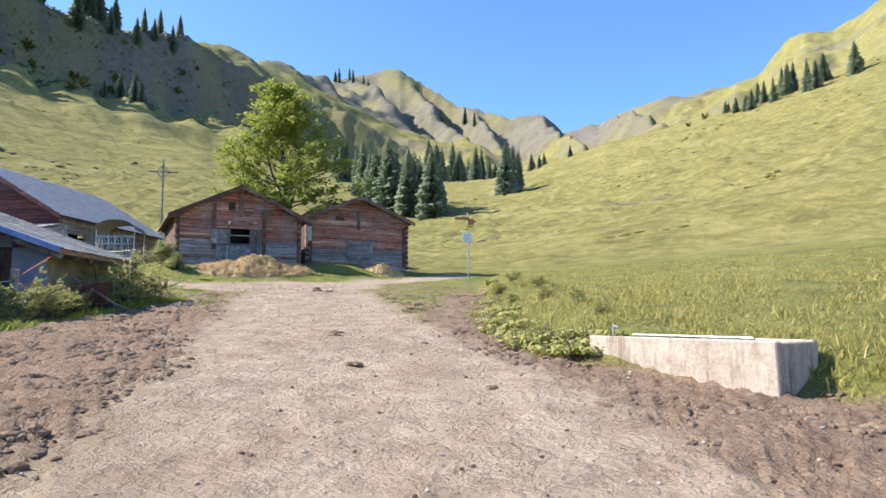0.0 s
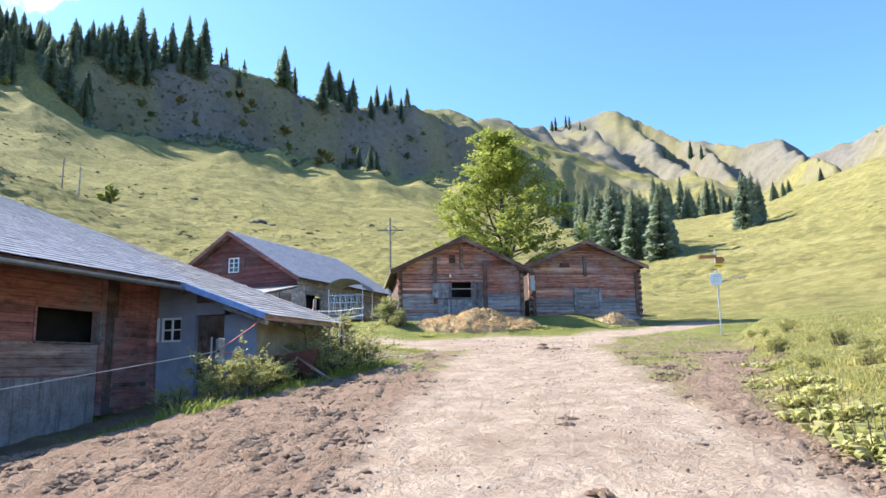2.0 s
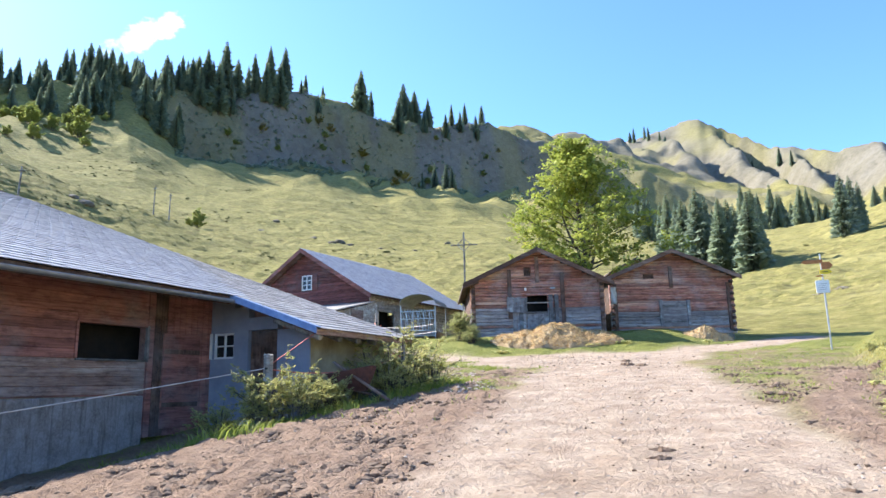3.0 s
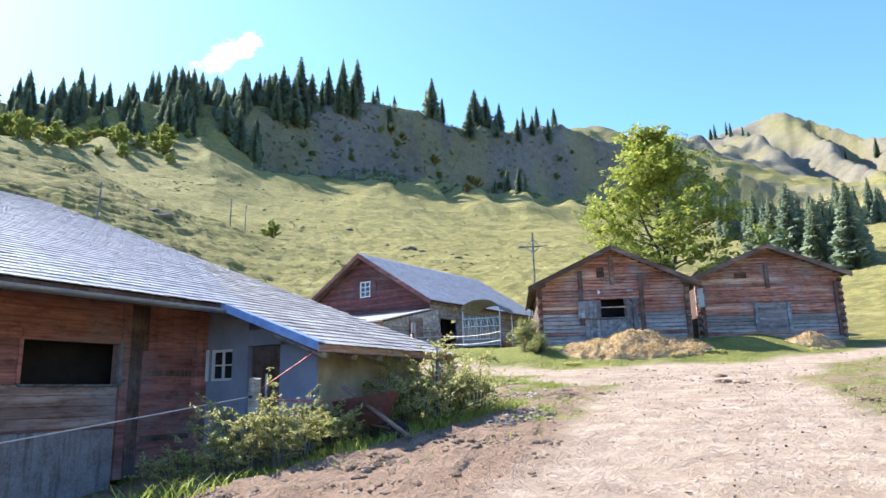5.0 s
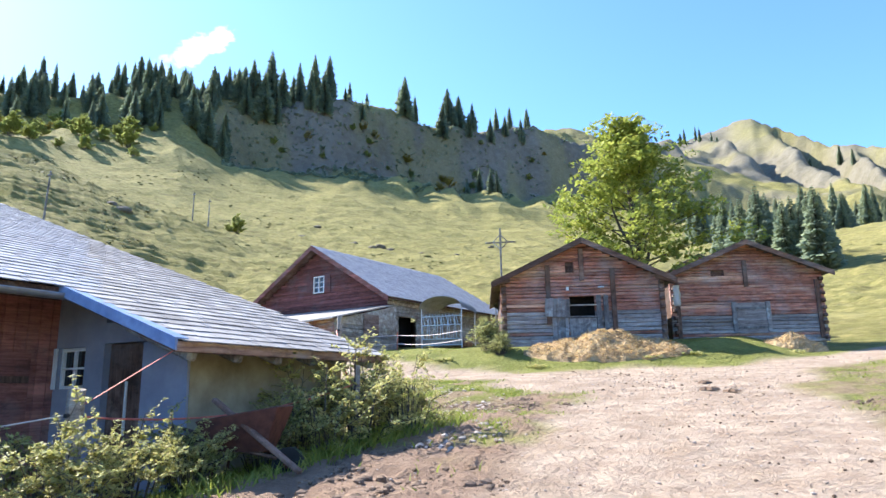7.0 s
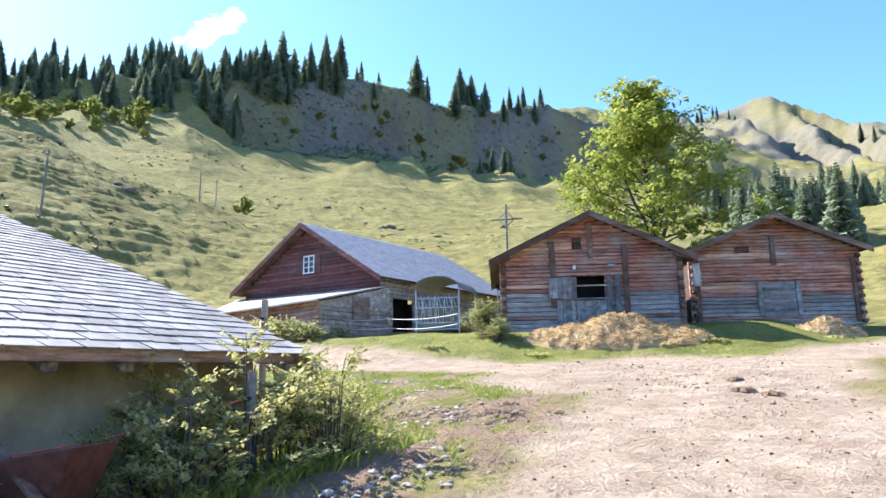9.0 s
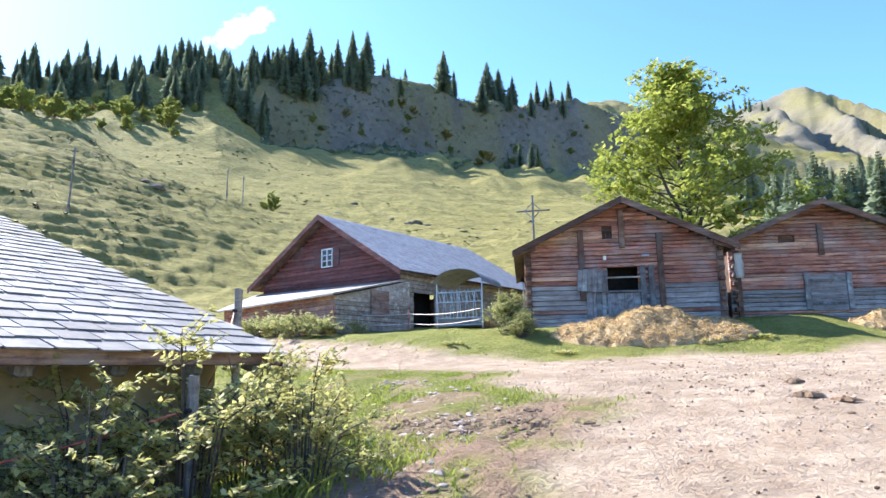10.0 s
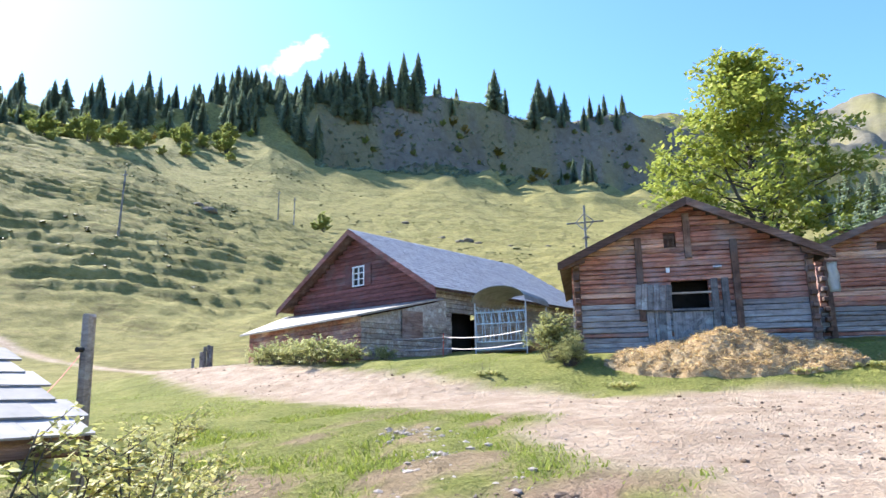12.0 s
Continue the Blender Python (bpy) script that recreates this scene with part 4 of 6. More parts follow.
def leaf_cloud(bm, rng, centre, radius, n, size, flat=0.75):
    for _ in range(n):
        d = Vector((rng.gauss(0, 1), rng.gauss(0, 1), rng.gauss(0, 1)))
        d.normalize()
        p = Vector(centre) + Vector((d.x * radius, d.y * radius, d.z * radius * flat)) * rng.uniform(0.35, 1.0)
        a = Vector((rng.uniform(-1, 1), rng.uniform(-1, 1), rng.uniform(-0.6, 0.6))).normalized()
        b = a.cross(Vector((rng.uniform(-0.5, 0.5), rng.uniform(-0.5, 0.5), 1))).normalized()
        s = size * rng.uniform(0.6, 1.3)
        v = [bm.verts.new(c) for c in (p - a * s, p + b * s * 0.55, p + a * s, p - b * s * 0.55)]
        bm.faces.new(v)


def limb(bm, rng, a, b, r0, r1, kinks=4):
    pts = [Vector(a).lerp(Vector(b), i / kinks) for i in range(kinks + 1)]
    for i in range(1, kinks):
        pts[i] += Vector((rng.uniform(-1, 1), rng.uniform(-1, 1), rng.uniform(-0.4, 0.4))) * (Vector(b) - Vector(a)).length * 0.035
    for i in range(kinks):
        f0, f1 = i / kinks, (i + 1) / kinks
        rod(bm, pts[i], pts[i + 1], r0 + (r1 - r0) * f0, r0 + (r1 - r0) * f1, 7)
    return pts


def maple(height, spread, seed):
    """Broadleaf tree: forked trunk, limbs, and many leaf clumps with gaps between."""
    rng = random.Random(seed)
    t = new("maple_tree")
    wood_bm, leaf_bm = bmesh.new(), bmesh.new()
    limb(wood_bm, rng, (0, 0, -0.6), (0.2, 0, height * 0.3), 0.36, 0.27)
    limb(wood_bm, rng, (0.2, 0, height * 0.3), (-0.3, 0.1, height * 0.9), 0.25, 0.04, 6)
    limb(wood_bm, rng, (0.15, 0, height * 0.2), (1.4, 0.5, height * 0.6), 0.16, 0.04, 5)
    limb(wood_bm, rng, (0.1, 0, height * 0.24), (-1.3, -0.4, height * 0.66), 0.16, 0.04, 5)
    n = 64
    for i in range(n):
        f = i / (n - 1)
        z = height * (0.17 + 0.79 * f)
        a = i * 2.399 + rng.uniform(-0.4, 0.4)
        wide = spread * float(np.interp(f, [0, 0.14, 0.34, 0.6, 0.85, 1], [0.8, 1.0, 0.92, 0.66, 0.36, 0.1])) * rng.choice((0.5, 0.75, 0.88, 0.96, 1.0, 1.05))
        if f < 0.4:
            wide *= 1 + 0.16 * math.cos(a)                      # a heavier lower crown on one side
        tip = Vector((math.cos(a) * wide - 0.3 * f, math.sin(a) * wide, min(z + height * 0.03, height * 0.96)))
        start = Vector((0.12, 0.05, max(height * 0.17, z - height * 0.06 - wide * 0.12)))
        pts = limb(wood_bm, rng, start, tip, 0.075 * (1.25 - f), 0.015, 4)
        for k, p in enumerate(pts[2:]):
            for _ in range(6 if k < 2 else 8):
                off = Vector((rng.gauss(0, 0.6), rng.gauss(0, 0.6), rng.gauss(0, 0.36)))
                leaf_cloud(leaf_bm, rng, p + off, rng.uniform(0.35, 0.8), 20, 0.17, 0.5)
    part("trunk", wood_bm, BARK, t)
    part("crown", leaf_bm, MAPLE, t)
    return t


def shrub(name, height, width, seed, material, leaves=900, leaf=0.06, stems=16):
    """Bush: arching stems, side twigs, and leaves set along the twigs in sprays."""
    rng = random.Random(seed)
    t = new(name)
    sb, lb = bmesh.new(), bmesh.new()
    thick = 0.007 * height + 0.003
    twigs = 7
    for i in range(stems):
        a, r = i * 2.399 + rng.uniform(-0.5, 0.5), width * rng.uniform(0.12, 1.05)
        top = height * rng.uniform(0.5, 1.1) * (1.05 - 0.5 * min(1, r / width) ** 2)
        root = Vector((math.cos(a) * r * 0.25, math.sin(a) * r * 0.25, -0.12))
        mid = Vector((math.cos(a) * r * 0.55, math.sin(a) * r * 0.55, top * 0.72))
        tip = Vector((math.cos(a) * r, math.sin(a) * r, top * rng.uniform(0.8, 1.0)))
        rod(sb, root, mid, thick, thick * 0.6, 5)
        rod(sb, mid, tip, thick * 0.6, thick * 0.25, 5)
        for k in range(twigs):
            f = rng.uniform(0.2, 1.0) ** 0.75
            p = root.lerp(mid, f * 2) if f < 0.5 else mid.lerp(tip, f * 2 - 1)
            b = a + rng.uniform(-1.6, 1.6)
            L = width * rng.uniform(0.16, 0.36)
            q = p + Vector((math.cos(b) * L, math.sin(b) * L, L * rng.uniform(-0.25, 0.9)))
            rod(sb, p, q, thick * 0.35, thick * 0.15, 4)
            for _ in range(max(1, leaves // (stems * twigs))):
                c = p.lerp(q, rng.uniform(0.15, 1.1))
                leaf_cloud(lb, rng, c, 0.1 * width * rng.uniform(0.3, 1.0), 1, leaf, 0.6)
    tagged(part("twig_tangle", sb, BARK, t), kind="stuff")
    tagged(part("foliage", lb, material, t), kind="stuff")
    return t


def stand(ob, x, y, turn=0.0, size=1.0, sink=0.0, lean=0.0):
    m = pose(x, y, gz(x, y) - sink, lean, 0, turn) @ Matrix.Scale(size, 4)
    ob.matrix_world = m
    return ob


def plant_copy(ob, x, y, turn, size, sink=0.0):
    c = copy_thing(ob, pose(x, y, gz(x, y) - sink, 0, 0, turn))
    c.scale = (size, size, size)
    return c


tree = tagged(stand(maple(15.2, 6.0, 5), -13.2, 56.0), "tall maple tree with yellow-green leaves behind the log barns", "tree")

SPRUCES = [tagged(spruce(16, 1, 0.23), "dark green spruce on a grassy slope", "tree", "spruces"),
           tagged(spruce(16, 2, 0.18), "slim dark green spruce on a grassy slope", "tree", "spruces"),
           tagged(spruce(16, 3, 0.28, 0.02), "broad dark green spruce on a grassy slope", "tree", "spruces")]
used = [False, False, False]


def far_off(az, rho):
    """The true distance of a belt at this azimuth."""
    return rho if rho < 200 else 200 + (rho - 200) / float(np.interp(az, STRETCH_AZ, STRETCH))


def put_spruce(kind, az, rho, size, turn):
    r = far_off(az, rho)
    put_tree(kind, az, r, 16 * size * r / rho, turn)


def put_tree(kind, az, r, height, turn):
    size = height / 16
    x, y = polar(az, r)
    if not used[kind]:
        used[kind] = True
        SPRUCES[kind].matrix_world = pose(x, y, gz(x, y) - 0.4, 0, 0, turn) @ Matrix.Scale(size, 4)
    else:
        stout = 0.8 + 0.6 * ((turn * 7.3) % 1.0)
        plant_copy(SPRUCES[kind], x, y, turn, size, 0.4).scale = (size * stout, size * stout, size)


def crest_distance(az):
    """How far off the skyline of the left range lies."""
    rr = np.arange(380.0, 760.0, 4.0)
    z = hills(CENTRE[0] - rr * math.sin(radians(az)), CENTRE[1] + rr * math.cos(radians(az)))
    return float(rr[np.argmax((z - CENTRE[2]) / rr)])


rng = random.Random(11)
# the stand behind the barns, the group up the valley, the pair on the right slope: azimuth, distance, height
for az, r, h in ((8.8, 330, 22), (8.3, 300, 20), (7.9, 300, 21), (6.9, 240, 20), (6.4, 238, 22.5), (5.7, 215, 18), (5.2, 184, 17.6), (4.4, 176, 18), (4.0, 166, 20), (3.4, 172, 18), (2.7, 164, 14), (2.3, 158, 16.4), (1.7, 166, 17), (1.2, 158, 16.5),
                 (0.6, 162, 17.5), (0.1, 153, 18.1), (-0.5, 158, 15), (0.8, 400, 30), (0.1, 380, 26), (-0.4, 390, 24), (-1.3, 420, 30), (-1.9, 410, 22), (-2.7, 430, 19), (-3.3, 420, 24), (-3.8, 430, 28), (-4.5, 425, 19), (-5.0, 430, 15),
                 (-6.3, 204, 18.1), (-6.9, 208, 17), (-7.4, 209, 14.6), (-6.6, 214, 14), (-8.3, 300, 9), (-9.0, 281, 6.5), (-9.4, 290, 6), (-11.7, 268, 5.4)):
    put_tree(rng.choice((0, 0, 2, 1)), az, r, h, rng.uniform(0, 360))
for _ in range(14):
    put_spruce(rng.randrange(3), rng.uniform(-4.5, 6.5), rng.uniform(330, 430), rng.uniform(0.7, 1.2), rng.uniform(0, 360))
# the right slope
for az, h in ((-24.4, 5), (-25.2, 6), (-25.9, 6.5), (-26.4, 8), (-26.8, 8.5), (-27.3, 9), (-28.0, 9.5), (-28.6, 11), (-29.0, 12), (-29.4, 12), (-30.4, 12), (-31.0, 11), (-31.5, 11), (-33.6, 12), (-36.0, 10), (-37.0, 12)):
    put_tree(rng.choice((0, 2, 2)), az, rng.uniform(244, 258), h, rng.uniform(0, 360))
# the wooded crest
for i in range(56):
    az = rng.uniform(46, 77)
    put_spruce(rng.randrange(3), az, rng.uniform(455, 600) if az > 55 else rng.uniform(566, 610), rng.uniform(1.2, 2.1), rng.uniform(0, 360))
for az, top in ((71.8, 22.5), (70.2, 22.9), (68.0, 22.8), (65.5, 23.1), (64.7, 23.0), (63.9, 22.7), (62.7, 23.7), (61.5, 24.6), (60.6, 24.3), (59.4, 23.9), (58.1, 23.7), (56.7, 23.9), (55.0, 24.0), (53.9, 24.3), (52.4, 24.6), (51.0, 24.7), (49.8, 24.8),
                (48.9, 25.1), (48.0, 25.5), (47.3, 25.8), (46.4, 26.3), (45.7, 26.9), (44.2, 27.7), (43.2, 26.4), (41.8, 27.0), (40.5, 27.7), (39.2, 27.7), (37.4, 25.7), (35.9, 24.9), (32.5, 26.3), (31.6, 24.7), (28.7, 25.3), (27.7, 24.7), (26.5, 24.1), (24.4, 23.6), (23.2, 23.6), (21.7, 23.4)):
    for da, dr, k in ((0, 2, 1.0), (rng.uniform(0.25, 0.6), -5, 0.7), (rng.uniform(-0.6, -0.25), -8, 0.6))[:2]:
        r = crest_distance(az + da) + dr
        x, y = polar(az + da, r)
        put_tree(rng.choice((0, 1, 2)), az + da, r, k * max(9.0, CENTRE[2] + r * math.tan(radians(top)) - gz(x, y)), rng.uniform(0, 360))
for i in range(56):
    az = rng.uniform(44.0, 56.5)
    put_spruce(rng.randrange(3), az, rng.uniform(566, 600) if az < 47 else rng.uniform(500, 600), rng.uniform(1.5, 2.5), rng.uniform(0, 360))
for az, r in ((27.1, 545), (24.5, 436), (25.0, 440), (26.0, 470)):
    put_spruce(0, az, r, 1.2, rng.uniform(0, 360))
for az in (6.2, 6.6, 7.5, 7.8, 9.0, 8.7, 14.5, 15.4, -2.2, -3.0, -0.2):
    put_spruce(1, az, 1100 + rng.uniform(-40, 30), rng.uniform(1.2, 2.0), rng.uniform(0, 360))

# ---- slate courses and shingles, the nearest as pieces of their own ----
def shingle_field(parent, name, m, along, down, w, h, thick, label, limit=300, start=0):
    """Overlapping shingles on a slope: m takes (along, down, up) to the parent's axes. Nearest `limit` are parts, the rest one joined part."""
    meshes = []
    srng = random.Random(21)
    for k in range(5):
        bm = bmesh.new()
        ww, hh = w * srng.uniform(0.93, 0.99), h * 1.22
        c = srng.uniform(0.0, 0.02)
        pts = [(-ww / 2, -hh / 2, 0.0), (ww / 2, -hh / 2, 0.0), (ww / 2, hh / 2 - c, thick * 1.2), (ww / 2 - c, hh / 2, thick * 1.2), (-ww / 2 + c, hh / 2, thick * 1.2), (-ww / 2, hh / 2 - c, thick * 1.2)]
        lo = [bm.verts.new(p) for p in pts]
        hi = [bm.verts.new((p[0], p[1], p[2] + thick)) for p in pts]
        bm.faces.new(hi)
        bm.faces.new(lo[::-1])
        for i in range(len(pts)):
            bm.faces.new((lo[i], lo[(i + 1) % 6], hi[(i + 1) % 6], hi[i]))
        me = bpy.data.meshes.new(name)
        bm.to_mesh(me)
        bm.free()
        me.materials.append(SHINGLE)
        meshes.append(me)
    rows, cols = round(down / h), int(along / w) + 1
    h = down / rows
    cells = [(i, j) for i in range(rows) for j in range(cols)]
    cells.sort(key=lambda c: -(c[1] * w + c[0] * h * 0.6) if start else c[0] * h + abs(c[1] * w))
    verts, faces = [], []
    for n, (i, j) in enumerate(cells):
        a = min(max((j + 0.5 * (i % 2)) * w, w * 0.35), along - w * 0.3)
        q = m @ Matrix.Translation((a + srng.uniform(-0.008, 0.008), (i + 0.5) * h + srng.uniform(-0.015, 0.015), srng.uniform(0, 0.006))) @ Matrix.Rotation(srng.uniform(-0.02, 0.02), 4, "Z")
        me = meshes[srng.randrange(5)]
        if n < limit:
            ob = new(name, me)
            ob.parent = parent
            ob.matrix_basis = q
        else:
            o = len(verts)
            verts += [tuple(q @ v.co) for v in me.vertices]
            faces += [tuple(o + k for k in p.vertices) for p in me.polygons]
    if faces:
        me = bpy.data.meshes.new(name + "_rest")
        me.from_pydata(verts, [], faces)
        me.materials.append(SHINGLE_JOINED)
        ob = new("shingles", me)
        ob.parent = parent
        tagged(ob, label, kind="stuff")


SHINGLE_JOINED, _nt, _b = mat("grey_slate_shingles", 0.55)
_g = _nt.nodes.new("ShaderNodeNewGeometry")
_n = noise_tex(_nt, world_coords(_nt), 5.0, 5)
_c = mix(_nt, 0.5, ramp(_nt, _g.outputs["Random Per Island"], (0, (0.22, 0.22, 0.235)), (1, (0.4, 0.4, 0.42))), ramp(_nt, _n, (0.36, (0.2, 0.2, 0.215)), (0.64, (0.42, 0.42, 0.44))))
_nt.links.new(_c, _b.inputs["Base Color"])
bump(_nt, _b, _n, 0.3, 0.01)


def slope_matrix(x_top, z_top, x_low, z_low, y0):
    """Axes: first along +y, second down the slope, third out of it."""
    d = Vector((x_low - x_top, 0, z_low - z_top)).normalized()
    up = Vector((0, 1, 0)).cross(d)
    if up.z < 0:
        up = -up
    return Matrix(((0, d.x, up.x, x_top), (1, d.y, up.y, y0), (0, d.z, up.z, z_top), (0, 0, 0, 1)))


eave, low, low_z, k, s0, s1, s2, ridge_x = STABLE_ROOF
zz = lambda x: low_z + k * (low - x)
L = lambda x0, x1: (x1 - x0) * math.hypot(1, k)
shingle_field(stable_thing, "shingle", slope_matrix(eave + 0.02, zz(eave + 0.02), low + 0.05, zz(low + 0.05), s1 + 0.1), s2 - s1 - 0.06, L(eave, low) + 0.06, 0.36, 0.27, 0.014, "grey weathered shingles", 150, 0)
shingle_field(stable_thing, "shingle", slope_matrix(ridge_x, zz(ridge_x), eave + 0.05, zz(eave + 0.05), s0), s2 - s0, L(ridge_x, eave + 0.05), 0.36, 0.27, 0.014, "grey weathered shingles", 150, 1)
half, top, k, length = COWSHED_ROOF
shingle_field(cowshed_thing, "shingle", slope_matrix(0, top, half, top - half * k, 0), length, half * math.hypot(1, k), 0.42, 0.3, 0.015, "grey shingles", 0)


# ---- things in the yard ----
def trough():
    m = pose(3.6, 7.4, gz(3.2, 8.0) - 0.1, 0, 0, 120)
    t = thing("water_trough", m, "long pale concrete cattle trough standing beside the track", "trough")
    Lg, W, H, wall = 2.95, 0.78, 0.66, 0.1
    for y in (0, -W + wall):
        bm = boxed((0, y - wall, 0), (Lg, y, H), 0.015)
        for v in bm.verts:
            if v.co.z < 0.2:
                v.co.y += 0.03 if y < -0.3 else -0.03
        part("side", bm, TROUGH, t)
    for x in (0.003, Lg - wall - 0.003):
        part("end", boxed((x, -W + wall + 0.002, 0.0), (x + wall, -wall - 0.002, H - 0.02), 0.012), TROUGH, t, "damp grey concrete end")
    part("bottom", boxed((wall, -W + wall, 0.02), (Lg - wall, -wall, 0.12)), TROUGH, t)
    part("water", boxed((wall + 0.004, -W + wall + 0.004, H - 0.14), (Lg - wall - 0.004, -wall - 0.004, H - 0.12)), WATER, t)
    part("rim_bar", rod(bmesh.new(), (0.4, -0.2, H + 0.02), (2.3, -0.24, H + 0.02), 0.018), GALV, t, "steel bar lying along the rim")
    bm = rod(bmesh.new(), (Lg - 0.2, -0.3, H - 0.1), (Lg - 0.2, -0.3, H + 0.14), 0.02)
    rod(bm, (Lg - 0.2, -0.3, H + 0.14), (Lg - 0.34, -0.26, H + 0.12), 0.018)
    rod(bm, (Lg - 0.3, -0.2, H - 0.1), (Lg - 0.3, -0.2, H + 0.1), 0.012)
    part("tap", bm, GALV, t, "steel water pipe")
    return t


trough()


def arrow(bm, x0, x1, z, h, y=0.0, tip=0.12):
    s = 1 if x1 > x0 else -1
    pts = [(x0, z - h / 2), (x1 - s * tip, z - h / 2), (x1, z), (x1 - s * tip, z + h / 2), (x0, z + h / 2)]
    q = prism(bmesh.new(), pts if s > 0 else pts[::-1], 0.02)
    bmesh.ops.translate(q, vec=(0, y, 0), verts=q.verts)
    return q


def signpost():
    x, y = 1.42, 36.4
    z = gz(x, y)
    t = thing("trail_signpost", pose(x, y, z, 0, 0, 8), "steel trail signpost with yellow and brown arrows and a white board", "signpost")
    top = 6.95 - z
    part("pole", rod(bmesh.new(), (0, 0, -0.3), (0, 0, top), 0.035, None, 10), GALV, t)
    a = part("arrow_sign", arrow(None, 0.06, -0.75, top - 0.32, 0.15, -0.06), BROWN_SIGN, t, "brown wooden arrow")
    part("arrow_sign", arrow(None, 0.0, 0.42, top - 0.5, 0.3, -0.062), BROWN_SIGN, t, "brown wooden arrow")
    y_ = part("arrow_sign", arrow(None, -0.1, 0.36, top - 0.76, 0.17, -0.075), YELLOW, t, "yellow arrow")
    part("print", boxed((-0.02, -0.08, top - 0.775), (0.2, -0.0765, top - 0.745)), BLACK, y_)
    part("arrow_sign", arrow(None, 0.02, -0.3, top - 0.92, 0.06, -0.06), BROWN_SIGN, t, "brown wooden arrow")
    b = part("board", boxed((-0.3, -0.075, top - 1.62), (0.2, -0.05, top - 1.1), 0.004), WHITE, t, "white notice board")
    for i in range(4):
        part("print", boxed((-0.24, -0.079, top - 1.25 - i * 0.08), (0.12 - 0.05 * (i % 2), -0.0755, top - 1.238 - i * 0.08)), GREY_TIN, b)
    return t


signpost()


def cross():
    x, y = -25.4, 61.2
    z = gz(x, y)
    t = thing("wayside_cross", pose(x, y, z, 0, 0, 20), "tall slim grey wooden wayside cross with a diamond frame", "cross")
    top = 15.85 - z
    part("pole", boxed((-0.07, -0.07, -0.4), (0.07, 0.07, top), 0.015), PLANK, t)
    zc, r = top - 1.2, 0.62
    part("arm", boxed((-1.25, -0.05, zc - 0.05), (1.25, 0.05, zc + 0.05), 0.012), PLANK, t)
    for a, b in (((-r, zc), (0, zc + r)), ((0, zc + r), (r, zc)), ((r, zc), (0, zc - r)), ((0, zc - r), (-r, zc))):
        part("brace", rod(bmesh.new(), (a[0], -0.1, a[1]), (b[0], -0.1, b[1]), 0.035), PLANK, t)


cross()


def straw_heap(cx, cy, turn, lx, ly, h, seed, label, n):
    t = thing("straw_heap", pose(cx, cy, 0, 0, 0, turn), label, "manure heap")
    nx, ny = 130, 64
    U, V = np.meshgrid(np.linspace(-1.15, 1.15, nx), np.linspace(-1.15, 1.15, ny))
    a = radians(turn)
    X, Y = U * lx, V * ly
    WX, WY = cx + X * math.cos(a) - Y * math.sin(a), cy + X * math.sin(a) + Y * math.cos(a)
    d = np.hypot(U * (1 + 0.12 * fbm(V * 3, U * 2, 2, seed)), V)
    body = np.clip(1 - d ** 1.7, -0.15, 1) * (0.6 + 0.42 * np.exp(-((U + 0.02) / 0.36) ** 2) + 0.16 * np.exp(-((U - 0.75) / 0.16) ** 2) + 0.3 * fbm(U * 2.2, V * 2, 3, seed + 1))
    Z = ground_z(WX, WY) + h * body + 0.24 * h * fbm(WX * 1.9, WY * 1.9, 3, seed + 2) + 0.42 * h * (0.25 - np.abs(fbm(WX * 2.6, WY * 2.6, 4, seed + 3))) + 0.1 * h * fbm(WX * 9, WY * 9, 3, seed + 4) + 0.06
    Z = np.where(d > 1.02, ground_z(WX, WY) - 0.2, Z)
    verts = np.stack([X, Y, Z], -1).reshape(-1, 3)
    faces = [(j * nx + i, j * nx + i + 1, (j + 1) * nx + i + 1, (j + 1) * nx + i) for j in range(ny - 1) for i in range(nx - 1)]
    me = bpy.data.meshes.new("heap")
    me.from_pydata(verts.tolist(), [], faces)
    me.materials.append(STRAW_BODY)
    me.polygons.foreach_set("use_smooth", np.ones(len(me.polygons), bool))
    ob = new("mound", me)
    ob.parent = t
    # loose stalks
    rs = np.random.RandomState(seed)
    idx = rs.randint(0, len(verts), n)
    dd = d.reshape(-1)[idx]
    P = verts[idx][dd < 0.98] + rs.normal(0, 0.05, (int((dd < 0.98).sum()), 3)) * (1, 1, 0.4)
    ang, tilt, ln = rs.uniform(0, 6.28, len(P)), rs.normal(0.1, 0.35, len(P)), rs.uniform(0.1, 0.32, len(P))
    D = np.stack([np.cos(ang) * np.cos(tilt), np.sin(ang) * np.cos(tilt), np.sin(tilt)], 1) * ln[:, None]
    S = np.stack([-np.sin(ang), np.cos(ang), np.full(len(P), 0.6)], 1) * 0.011
    vv = np.stack([P - D / 2 - S, P - D / 2 + S, P + D / 2 + S * 0.6, P + D / 2 - S * 0.6], 1).reshape(-1, 3)
    me = bpy.data.meshes.new("loose_straw")
    me.from_pydata(vv.tolist(), [], [(4 * i, 4 * i + 1, 4 * i + 2, 4 * i + 3) for i in range(len(P))])
    me.materials.append(STRAW)
    ob = new("loose_straw", me)
    ob.parent = t
    tagged(ob, "loose straw stalks", kind="stuff")


